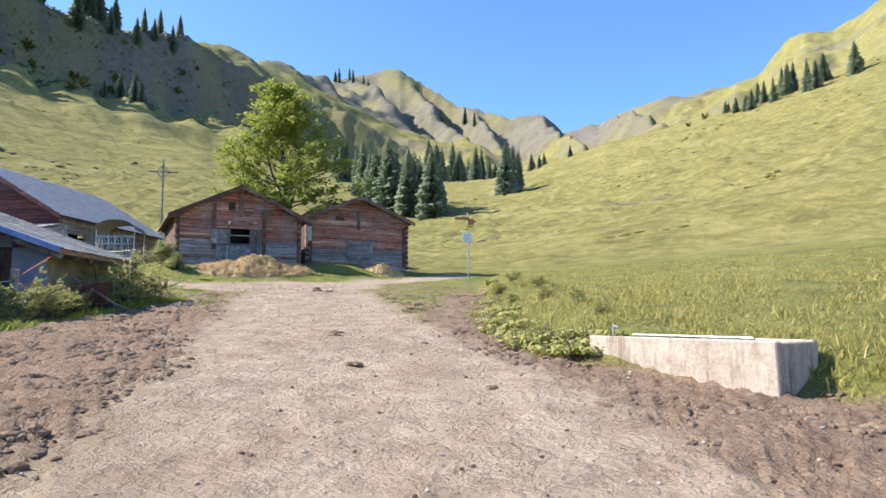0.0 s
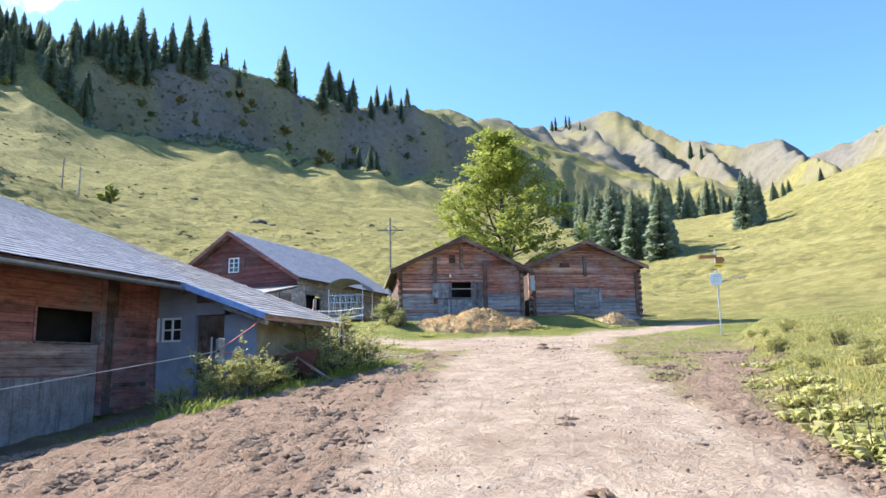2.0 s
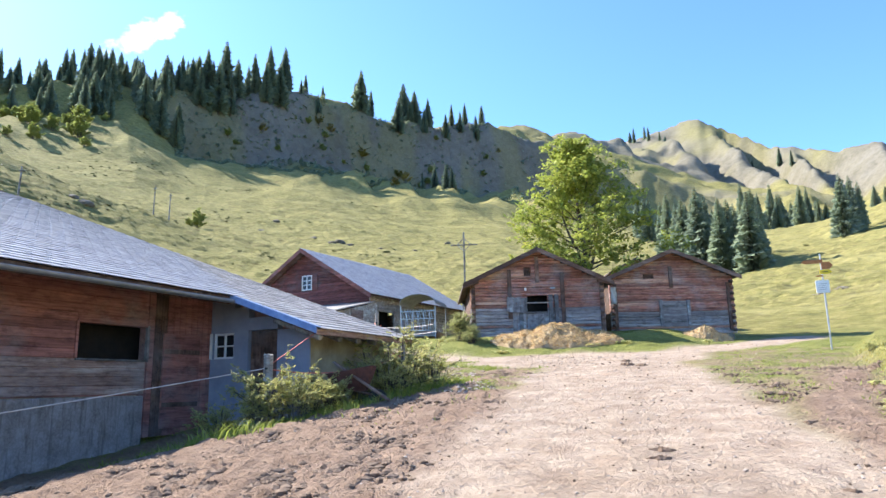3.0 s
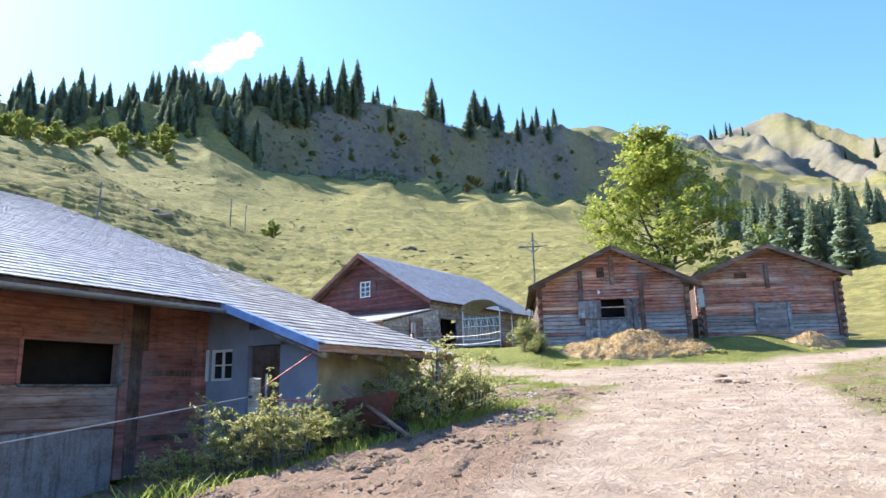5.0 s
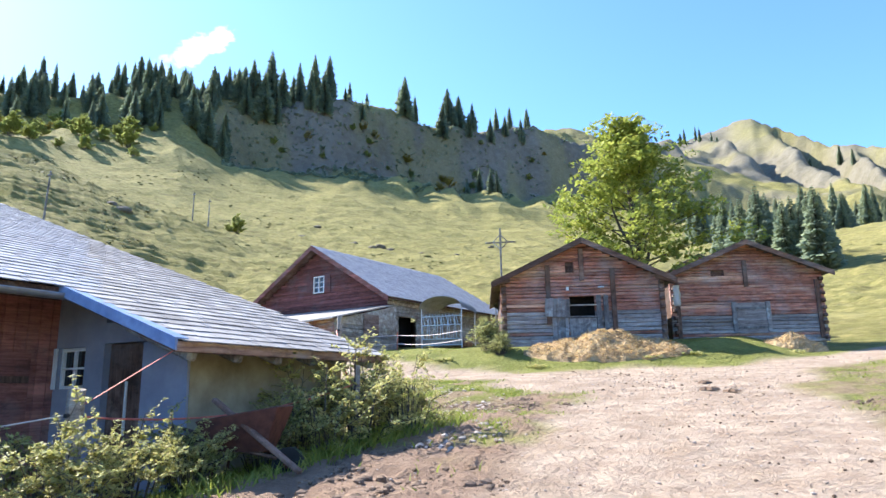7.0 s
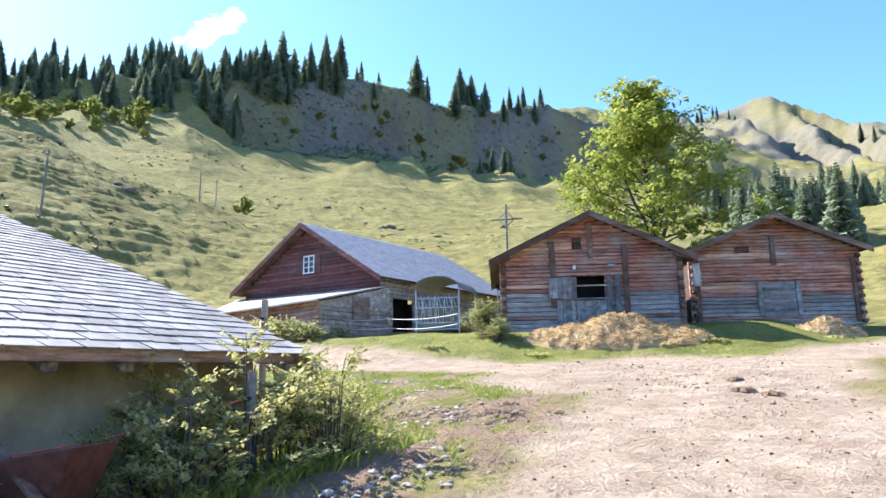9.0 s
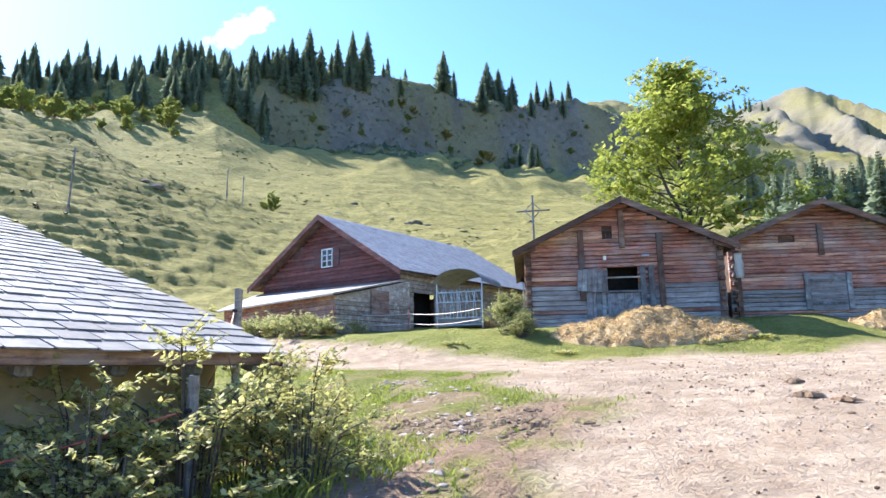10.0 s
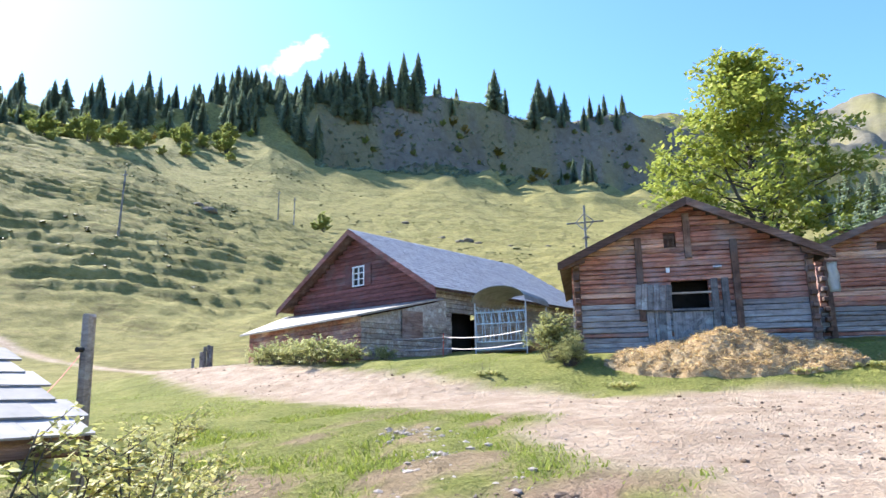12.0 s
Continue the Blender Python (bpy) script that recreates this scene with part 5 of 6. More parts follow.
STRAW_BODY, _nt, _b = mat("straw_and_dung", 0.95)
_v = world_coords(_nt)
_n1, _n2 = noise_tex(_nt, _v, 26, 6, 0.8), noise_tex(_nt, _v, 1.6, 5)
_c = mix(_nt, 0.4, ramp(_nt, _n1, (0.32, (0.13, 0.07, 0.035)), (0.5, (0.5, 0.35, 0.18)), (0.68, (0.74, 0.6, 0.36))), ramp(_nt, _n2, (0.4, (0.2, 0.11, 0.055)), (0.6, (0.66, 0.5, 0.29))))
_nt.links.new(_c, _b.inputs["Base Color"])
bump(_nt, _b, _n1, 1.0, 0.06)


def barn_place(bx, by, lx, ly):
    """From a barn's own axes to the plan."""
    return bx + lx * math.cos(TH) - ly * math.sin(TH), by + lx * math.sin(TH) + ly * math.cos(TH)


hx, hy = barn_place(-12.01, 40.68, 0.5, -2.1)
straw_heap(hx, hy, math.degrees(TH) - 6, 3.3, 1.6, 0.7, 71, "long heap of straw and manure before the log barn", 11000)
hx, hy = barn_place(-5.83, 49.06, 0.9, -2.2)
straw_heap(hx, hy, math.degrees(TH), 1.5, 1.0, 0.7, 81, "small heap of straw and manure by the barn door", 1500)


# ---- fittings of the log barns ----
def barn_part(name, bm, material, parent, label=""):
    return part(name, bm, material, parent, label)


def fit_first_barn():
    f = b1_over - 0.03
    sh = barn_part("shutter", boxed((0.05, 0.031, 0.3), (1.1, 0.05, 0.42), 0.004), PLANK, b1, "pale grey board shutter hanging askew")
    sh.matrix_basis = pose(-1.78, f - 0.2, 1.36, 0, 4, 0)
    for i in range(6):
        barn_part("board", boxed((i * 0.19, 0, 0), (i * 0.19 + 0.18, 0.03, 0.82 + 0.03 * (i % 2)), 0.004), PLANK, sh)
    barn_part("window_bar", boxed((-0.75, f - 0.14, 1.82), (0.62, f - 0.09, 1.88), 0.008), STONE_WOOD, b1)
    barn_part("window_bar", boxed((-0.62, f - 0.14, 1.27), (0.72, f - 0.08, 1.35), 0.008), PLANK, b1)
    d = barn_part("half_door", boxed((-0.62, f - 0.05, 0.25), (0.58, f - 0.01, 1.26), 0.006), PLANK, b1, "grey braced half door")
    bm = boxed((-0.7, -0.03, -0.06), (0.7, 0.0, 0.06), 0.006)
    bmesh.ops.transform(bm, matrix=pose(0.0, f - 0.052, 0.75, 0, -38, 0), verts=bm.verts)
    barn_part("brace", bm, PLANK, d)
    for i in range(3):
        barn_part("board", boxed((-1.42 + i * 0.25, f - 0.06, 0.1), (-1.2 + i * 0.25, f - 0.015, 1.3), 0.006), PLANK, b1)
    barn_part("notice", boxed((-0.72, f - 0.02, 2.55), (-0.6, f - 0.005, 2.72)), WHITE, b1, "small white sign")
    l = barn_part("wall_lamp", rod(bmesh.new(), (0.72, f - 0.16, 2.66), (0.98, f - 0.16, 2.66), 0.05, None, 10), GALV, b1, "small grey wall lamp")
    barn_part("bracket", boxed((0.83, f - 0.12, 2.62), (0.87, f, 2.7)), GALV, l)
    for x in (-0.58, -0.42):
        barn_part("loft_bar", boxed((x, f + 0.04, 3.45), (x + 0.04, f + 0.08, 3.78)), TRIM_WOOD, b1)
    for i in range(7):
        barn_part("foundation_stone", boxed((-3.8 + i * 1.1, f - 0.05, -0.42), (-2.85 + i * 1.1, f + 0.3, -0.02), 0.05), STONE, b1)
    for side in (-1, 1):
        for zz_ in np.arange(0.1, b1_top - 0.1, 0.38):
            barn_part("log_end", boxed((side * 3.6 - 0.1, f - 0.28, zz_), (side * 3.6 + 0.1, f - 0.02, zz_ + 0.18), 0.03), TRIM_WOOD, b1)
    for side in (-1, 1):
        bm = prism(bmesh.new(), [(side * 3.3, 2.95), (side * 4.05, 2.72), (side * 4.05, 2.84), (side * 3.3, 3.12)], 0.16)
        bmesh.ops.translate(bm, vec=(0, 0.1, 0), verts=bm.verts)
        barn_part("purlin", bm, TRIM_WOOD, b1)


def fit_second_barn():
    f = b2_over - 0.03
    d = barn_part("door", boxed((-0.62, f - 0.05, 0.45), (0.88, f - 0.01, 2.05), 0.006), LOG_GREY, b2, "grey boarded barn door")
    for z in (0.7, 1.7):
        barn_part("rail", boxed((-0.6, f - 0.075, z), (0.86, f - 0.052, z + 0.12), 0.006), PLANK, d)
    for i in range(7):
        barn_part("foundation_stone", boxed((-3.8 + i * 1.1, f - 0.05, -0.42), (-2.85 + i * 1.1, f + 0.3, -0.02), 0.05), STONE, b2)
    for side in (-1, 1):
        for zz_ in np.arange(0.1, b2_top - 0.1, 0.38):
            barn_part("log_end", boxed((side * 3.78 - 0.1, f - 0.28, zz_), (side * 3.78 + 0.1, f - 0.02, zz_ + 0.18), 0.03), TRIM_WOOD, b2)


fit_first_barn()
fit_second_barn()


def tarpaulin():
    x, y = barn_place(-12.01, 40.68, 4.25, 0.7)
    t = bmesh.new()
    nx, nz = 5, 9
    g = [[t.verts.new((i * 0.08 + 0.02 * math.sin(j * 1.7), 0.05 * math.sin(i * 2.1 + j * 0.8), 1.75 + j * 0.12)) for i in range(nx)] for j in range(nz)]
    for j in range(nz - 1):
        for i in range(nx - 1):
            t.faces.new((g[j][i], g[j][i + 1], g[j + 1][i + 1], g[j + 1][i]))
    bmesh.ops.solidify(t, geom=t.faces[:], thickness=0.015)
    ob = link_mesh("tarpaulin", t, WHITE, None, True)
    ob.matrix_world = pose(x - 0.12, y + 0.1, 4.5, 0, 0, math.degrees(TH))
    tagged(ob, "crumpled white tarpaulin hanging between the two barns", "tarpaulin")


tarpaulin()


def hut():
    x, y = -10.6, 64.5
    z = gz(x, y)
    t = thing("hut", pose(x, y, z, 0, 0, 25), "small brown wooden hut half hidden behind the barns", "hut")
    h = 12.5 - z
    bm = prism(bmesh.new(), [(-2.0, 0), (2.0, 0), (2.0, h - 1.2), (0, h - 0.15), (-2.0, h - 1.2)], 3.5)
    part("wall", bm, LOG, t)
    for s in (-1, 1):
        bm = prism(bmesh.new(), [(0, h - 0.12), (s * 2.5, h - 1.42), (s * 2.5, h - 1.3), (0, h)], 4.3)
        bmesh.ops.translate(bm, vec=(0, -0.4, 0), verts=bm.verts)
        part("roof", bm, SHINGLE_OLD, t)


hut()


# ---- feed rack with an arched canopy ----
def feed_rack(x, y, turn, w, depth, z_top, label, bars=True):
    z = gz(x, y)
    t = thing("feed_rack", pose(x, y, z, 0, 0, turn), label, "feed rack")
    h = z_top - z
    for px_, py in ((0, 0), (w, 0), (0, depth), (w, depth)):
        part("post", rod(bmesh.new(), (px_, py, -0.2), (px_, py, h), 0.035), GALV, t)
    n, rise = 10, 0.62
    prof = [(w * (0.5 - 0.53 * math.cos(math.pi * i / n)), h + rise * math.sin(math.pi * i / n)) for i in range(n + 1)]
    prof += [(a, b + 0.03) for a, b in prof[::-1]]
    bm = prism(bmesh.new(), prof, depth + 0.5)
    bmesh.ops.translate(bm, vec=(0, -0.25, 0), verts=bm.verts)
    part("canopy", bm, CANVAS, t, "arched grey-green sheet canopy")
    if not bars:
        return
    for zz_ in (0.18, 0.5, 1.25, 1.72):
        part("rail", rod(bmesh.new(), (0, 0, zz_), (w, 0, zz_), 0.025), BLUE_BARS, t)
    m_ = 12
    for i in range(m_):
        a = w * (i + 0.5) / m_
        part("bar", rod(bmesh.new(), (a, 0, 0.5), (a + (0.1 if i % 2 else -0.1), 0, 1.75), 0.018), BLUE_BARS, t)
        part("bar", rod(bmesh.new(), (a + 0.09, 0, 1.25), (a - 0.04, 0, 1.85), 0.016), BLUE_BARS, t)
    part("trough", boxed((0.02, 0.03, 0.1), (w - 0.02, 0.4, 0.5), 0.02), PLANK, t)
    part("hay", boxed((0.1, 0.45, 0.05), (w - 0.1, depth - 0.2, 0.5), 0.1), STRAW_BODY, t)


feed_rack(-21.75, 42.55, 12, 2.25, 2.8, 7.0, "feed rack with pale blue steel bars under an arched canopy")
feed_rack(-19.2, 46.6, 12, 2.0, 2.6, 7.3, "second arched canopy standing behind the log barn", False)


# ---- fence: posts, cords ----
def fence_post(x, y, h, r, label, material=PLANK, lean=2.0):
    z = gz(x, y)
    t = thing("fence_post", pose(x, y, z, lean, lean * 0.6, 20), label, "fence post", "fence posts")
    bm = rod(bmesh.new(), (0, 0, -0.35), (0, 0, h), r, r * 0.93, 9)
    for v in bm.verts:
        if v.co.z > h - 0.01:
            v.co.z += random.Random(int(v.co.x * 1e4)).uniform(-0.03, 0.02)
    part("stake", bm, material, t)
    part("insulator", rod(bmesh.new(), (0, -r - 0.05, h - 0.28), (0, -r + 0.01, h - 0.28), 0.022), BLACK if material is not RED_BAND else WHITE, t)
    return t, Vector((x, y - r, z + h - 0.28))


def cord(post, points, r, material, label, sag=0.12):
    bm = bmesh.new()
    line = [Vector(points[0])]
    for a, b in zip(points, points[1:]):
        a, b = Vector(a), Vector(b)
        line += [a.lerp(b, i / 8) - Vector((0, 0, sag * 4 * (i / 8) * (1 - i / 8))) for i in range(1, 9)]
    rings = []
    for p in line:
        rings.append([bm.verts.new(p + Vector((r * math.cos(k * 1.2566), r * math.sin(k * 1.2566) * 0.7, r * math.sin(k * 1.2566)))) for k in range(5)])
    for p, q in zip(rings, rings[1:]):
        for k in range(5):
            bm.faces.new((p[k], p[(k + 1) % 5], q[(k + 1) % 5], q[k]))
    ob = link_mesh("cord", bm, material, post)
    ob.matrix_parent_inverse = post.matrix_basis.inverted()
    tagged(ob, label)


t1, p1 = fence_post(-9.85, 15.65, 2.62 - gz(-9.85, 15.65), 0.1, "weathered wooden fence post beside the shrubs", STONE_WOOD, 1.0)
t2, p2 = fence_post(-11.07, 21.78, 4.04 - gz(-11.07, 21.78), 0.055, "tall grey wooden fence post behind the stable", STONE_WOOD, 3.0)
t3, p3 = fence_post(-9.0, 19.6, 1.25, 0.05, "thin wooden stake among the shrubs", PLANK, 4.0)
t0, p0 = fence_post(-10.6, 3.0, 1.3, 0.07, "weathered wooden fence post before the stable", STONE_WOOD, 0)
cord(t0, [p0, p1], 0.011, PALE_BAND, "pink fence cord strung before the stable", 0.05)
cord(t3, [p1, p3, p2], 0.012, RED_BAND, "red fence cord tied between posts and shrubs", 0.22)
cord(t1, [p1, (HX + 3.45, HY + 2.9, 3.1)], 0.012, RED_BAND, "red cord tied up to the eave", 0.0)
t4, p4 = fence_post(-22.6, 41.4, 0.95, 0.022, "thin red plastic fence post", RED_BAND, 6.0)
z4 = gz(-22.6, 41.4)
for dz in (0.8, 0.35):
    cord(t4, [(-26.2, 39.6, gz(-26.2, 39.6) + dz + 0.25), (-22.6, 41.37, z4 + dz), (-18.3, 40.6, gz(-18.3, 40.6) + dz + 0.1)], 0.016, PALE_BAND, "pale fence tape strung before the cowshed", 0.12)
for i, (x, y, h) in enumerate(((-37.6, 39.9, 0.95), (-37.0, 39.7, 1.15), (-36.6, 39.65, 1.2), (-36.2, 39.55, 1.1), (-42.5, 42.5, 0.9))):
    fence_post(x, y, h, 0.09, "short grey wooden post at the track's end", PLANK, 3.0 - i)


# ---- wheelbarrow ----
def wheelbarrow():
    x, y = -8.95, 17.3
    z = gz(x, y)
    t = thing("wheelbarrow", pose(x, y, z, 0, 0, 25), "rusty red wheelbarrow standing among weeds", "wheelbarrow")
    bm = bmesh.new()
    r = bmesh.ops.create_cube(bm, size=1)
    for v in bm.verts:
        top = v.co.z > 0
        v.co = Vector((v.co.x * (1.0 if top else 0.62), v.co.y * (0.66 if top else 0.42), 0.72 + (0.16 if v.co.x > 0 and top else 0.0) if top else 0.36))
    bmesh.ops.delete(bm, geom=[f for f in bm.faces if f.normal.z > 0.5 or f.calc_center_median().z > 0.7], context="FACES_ONLY")
    bmesh.ops.solidify(bm, geom=bm.faces[:], thickness=0.02)
    part("tray", bm, RUST, t)
    for s in (-0.22, 0.22):
        part("handle", rod(bmesh.new(), (0.45, s * 0.7, 0.28), (-0.95, s * 1.3, 0.62), 0.022), POSTS, t)
        part("leg", rod(bmesh.new(), (-0.25, s, 0.4), (-0.32, s, 0.0), 0.018), RUST, t)
    w = part("wheel", rod(bmesh.new(), (0.55, -0.04, 0.2), (0.55, 0.04, 0.2), 0.2, None, 18), BLACK, t)
    part("hub", rod(bmesh.new(), (0.55, -0.06, 0.2), (0.55, 0.06, 0.2), 0.05, None, 10), RUST, w)
    part("plank", boxed((-0.8, -0.03, -0.02), (0.75, 0.06, 0.03), 0.01), POSTS, t, "loose weathered plank lying across").matrix_basis = pose(0.25, -0.34, 0.55, 0, 32, -20)


wheelbarrow()


# ---- poles on the left hill ----
def hill_pole(az, r, h, lean, label):
    x, y = polar(az, r)
    t = thing("utility_pole", pose(x, y, gz(x, y), 0, lean, 0), label, "utility pole")
    part("pole", rod(bmesh.new(), (0, 0, -0.8), (0, 0, h), 0.17, 0.12), PLANK, t)
    part("crossarm", boxed((-0.6, -0.08, h - 0.7), (0.6, 0.08, h - 0.55), 0.01), PLANK, t)


hill_pole(59.5, 112, 9.5, 4, "leaning grey wooden pole on the hillside")
hill_pole(49.6, 178, 7.5, 1, "grey wooden pole on the hillside")
hill_pole(48.4, 182, 7.5, 1, "grey wooden pole on the hillside")


# ---- shrubs and weeds ----
def put(ob, label, category, group=""):
    return tagged(ob, label, category, group)


weed = put(stand(shrub("shrub", 1.5, 0.9, 31, SHRUB, 4200, 0.034, 26), -9.15, 14.9, 0, 0.9, 0.05), "leafy weeds and nettles round a fence post", "shrub", "shrubs by the stable")
for x, y, a, s in ((-8.95, 15.7, 70, 0.7), (-8.9, 14.3, 200, 0.55), (-9.3, 16.6, 130, 0.7), (-9.6, 14.1, 300, 0.55), (-8.75, 15.1, 30, 0.6), (-8.9, 16.4, 190, 0.6)):
    plant_copy(weed, x, y, a, s, 0.05)
tall = put(stand(shrub("shrub", 1.6, 1.0, 33, SHRUB, 3400, 0.037, 24), -8.95, 19.5, 0, 1.0, 0.05), "tall tangled shrub with yellowing leaves below the stable roof", "shrub", "shrubs by the stable")
for x, y, a, s in ((-8.7, 20.6, 50, 0.8), (-9.4, 20.5, 110, 0.9), (-8.8, 18.6, 170, 0.8), (-9.5, 21.4, 250, 0.75), (-9.6, 19.0, 320, 0.9), (-10.7, 22.3, 40, 0.75), (-11.2, 22.5, 240, 0.65), (-10.1, 21.7, 10, 0.75), (-9.2, 17.9, 20, 0.6)):
    plant_copy(tall, x, y, a, s, 0.05)
bush = put(stand(shrub("shrub", 1.45, 0.9, 35, PALE_LEAF, 11000, 0.035, 90), -15.5, 37.9, 0, 1.0, 0.05), "rounded green bush at the barn's corner", "shrub")
plant_copy(bush, -14.6, 37.2, 80, 0.6)
low_bush = put(stand(shrub("shrub", 0.8, 0.9, 37, PALE_LEAF, 2600, 0.05, 30), -25.5, 37.2, 0, 1.3, 0.05), "low grey-green weeds before the cowshed", "shrub", "weeds before the cowshed")
for x, y, a, s in ((-27.2, 37.6, 60, 1.25), (-28.8, 38.0, 140, 1.2), (-24.2, 37.4, 220, 1.1), (-30.4, 38.4, 10, 1.0), (-23.4, 38.6, 300, 0.7)):
    plant_copy(low_bush, x, y, a, s, 0.05)


def dock(seed):
    """Broad-leaved weed: a rosette of large bent leaves and some upright stalks."""
    rng_ = random.Random(seed)
    t = new("broad_leaved_weed")
    bm = bmesh.new()
    for i in range(80):
        a, L_ = rng_.uniform(0, 6.28), rng_.uniform(0.1, 0.24)
        d, s = Vector((math.cos(a), math.sin(a), 0)), Vector((-math.sin(a), math.cos(a), 0))
        base = Vector((rng_.uniform(-0.4, 0.4), rng_.uniform(-0.4, 0.4), 0.0))
        w, up = L_ * rng_.uniform(0.2, 0.32), rng_.uniform(0.2, 0.75)
        p = [base, base + d * L_ * 0.45 + Vector((0, 0, L_ * up)), base + d * L_ * 0.85 + Vector((0, 0, L_ * up * 1.1)), base + d * L_ * 1.15 + Vector((0, 0, L_ * up * 0.75))]
        va = [bm.verts.new(p[0]), bm.verts.new(p[1] + s * w), bm.verts.new(p[2] + s * w * 0.8), bm.verts.new(p[3])]
        vb = [bm.verts.new(p[1] - s * w), bm.verts.new(p[2] - s * w * 0.8)]
        bm.faces.new((va[0], vb[0], va[1]))
        bm.faces.new((va[1], vb[0], vb[1], va[2]))
        bm.faces.new((va[2], vb[1], va[3]))
    part("leaves", bm, SHRUB, t)
    sb = bmesh.new()
    for _ in range(7):
        x, y = rng_.uniform(-0.3, 0.3), rng_.uniform(-0.3, 0.3)
        rod(sb, (x, y, -0.1), (x * 1.4, y * 1.4, rng_.uniform(0.2, 0.5)), 0.006, 0.003, 5)
    tagged(part("stalk_tangle", sb, BARK, t), kind="stuff")
    return t


dk = put(stand(dock(41), 1.5, 11.2, 0, 1.0), "broad-leaved dock weed on the grassy bank", "weed", "dock weeds")
wr = random.Random(43)
for i in range(20):
    y = 10.0 + 11.0 * wr.random() ** 1.4
    x = float(bank_edge(y)) + wr.uniform(-0.05, 0.75)
    plant_copy(dk, x, y, wr.uniform(0, 360), wr.uniform(0.45, 0.8))
for i in range(18):
    y = 10.2 + 20.0 * wr.random()
    x = float(bank_edge(y)) + wr.uniform(0.2, 1.9)
    plant_copy(weed, x, y, wr.uniform(0, 360), wr.uniform(0.2, 0.36), 0.05)
for x, y in ((-12.6, 35.9), (-7.4, 39.4), (-16.6, 35.8), (-3.9, 44.6), (-8.8, 38.4)):
    plant_copy(dk, x, y, wr.uniform(0, 360), 0.8)

for x, y, k in ((5.3, 6.4, 0.8), (5.6, 5.9, 0.7), (5.9, 6.6, 0.9), (2.1, 10.1, 0.8), (1.7, 10.6, 0.9), (1.45, 11.6, 1.0), (1.3, 12.4, 0.9), (1.75, 11.3, 0.9), (1.25, 13.4, 0.9), (1.2, 14.6, 0.8), (1.35, 16.0, 0.85), (1.6, 12.9, 0.8)):
    plant_copy(dk, x, y, wr.uniform(0, 360), k)
hill_bush = put(stand(shrub("shrub", 5.5, 2.9, 39, HILL_LEAF, 3600, 0.3, 24), *polar(46.2, 190), 0, 1.0, 0.2), "bright green bush on the hillside", "shrub")
autumn = put(stand(shrub("shrub", 9, 4.2, 45, AUTUMN, 3000, 0.45, 20), *polar(32.4, far_off(32.4, 556)), 0, 1.2, 0.4), "yellow-brown autumn shrub on the wooded crest", "shrub", "crest shrubs")
for az, r, s in ((29.2, 552, 1.0), (41.0, 556, 0.8), (36.2, 560, 1.0), (35.2, 560, 0.9), (20.3, 560, 0.6), (27.6, 470, 0.6), (50.5, 520, 0.9), (63.8, 470, 0.8), (66.6, 480, 0.8), (60.8, 490, 0.7), (24.4, 436, 0.8), (29.5, 430, 0.8), (28.6, 432, 0.9)):
    x, y = polar(az, far_off(az, r))
    plant_copy(autumn, x, y, wr.uniform(0, 360), s, 0.4)
for i in range(54):
    az = wr.uniform(53, 72) if i < 38 else wr.uniform(19, 46)
    r = far_off(az, wr.uniform(400, 520) if i < 38 else wr.uniform(545, 566))
    x, y = polar(az, r)
    plant_copy(hill_bush, x, y, wr.uniform(0, 360), wr.uniform(0.9, 2.3) if i < 38 else wr.uniform(0.8, 1.5), 0.5)
for az, r, s in ((-24.5, 258, 0.35), (-26, 262, 0.4), (-28.2, 262, 0.45), (-22.8, 255, 0.35), (-21.5, 252, 0.25)):
    x, y = polar(az, far_off(az, r))
    plant_copy(autumn, x, y, wr.uniform(0, 360), s, 0.3)


# ---- rocks ----
def rock_mesh(name, seed, material, size=1.0, sub=2, flat=0.6):
    bm = bmesh.new()
    bmesh.ops.create_icosphere(bm, subdivisions=sub, radius=size)
    for v in bm.verts:
        n = noise.noise(v.co * 1.3 / size + Vector((seed * 7.1, 0, 0))) + 0.5 * noise.noise(v.co * 3.1 / size + Vector((0, seed * 3.3, 0)))
        v.co *= 1 + 0.38 * n
        v.co.z *= flat
    me = bpy.data.meshes.new(name)
    bm.to_mesh(me)
    bm.free()
    me.materials.append(material)
    return me


ROCKS = [rock_mesh("rock", i, STONE, 1.0, 2, 0.65) for i in range(4)]


def put_rock(az, r, s, label, group):
    x, y = polar(az, r)
    ob = new("rock", ROCKS[wr.randrange(4)])
    ob.matrix_world = pose(x, y, gz(x, y) - 0.22 * s, wr.uniform(-10, 10), wr.uniform(-10, 10), wr.uniform(0, 360)) @ Matrix.Diagonal((s, s * 0.8, s * 0.8, 1))
    tagged(ob, label, "rock", group)


for i in range(22):
    az = -12.4 - 8.6 * i / 21
    put_rock(az + wr.uniform(-0.2, 0.2), 113 + 3 * math.sin(i * 0.7), wr.uniform(0.45, 1.25), "grey limestone boulder in a grassy ledge", "boulders of the ledge")
for i in range(9):
    put_rock(-4.2 - 0.3 * i, 92 + wr.uniform(-1, 1), wr.uniform(0.25, 0.6), "small grey rock in the pasture", "rocks in the pasture")
for az, r, s in ((39.8, 236, 2.0), (34.4, 196, 2.2), (35.0, 192, 1.6), (33.6, 190, 1.4), (36.6, 206, 1.5), (31.0, 185, 1.2), (54.6, 160, 2.0), (55.4, 162, 1.6), (41.0, 215, 1.2), (28.0, 180, 1.0), (25.0, 210, 1.3)):
    put_rock(az, r, s, "dark boulder on the grassy hillside", "hillside boulders")


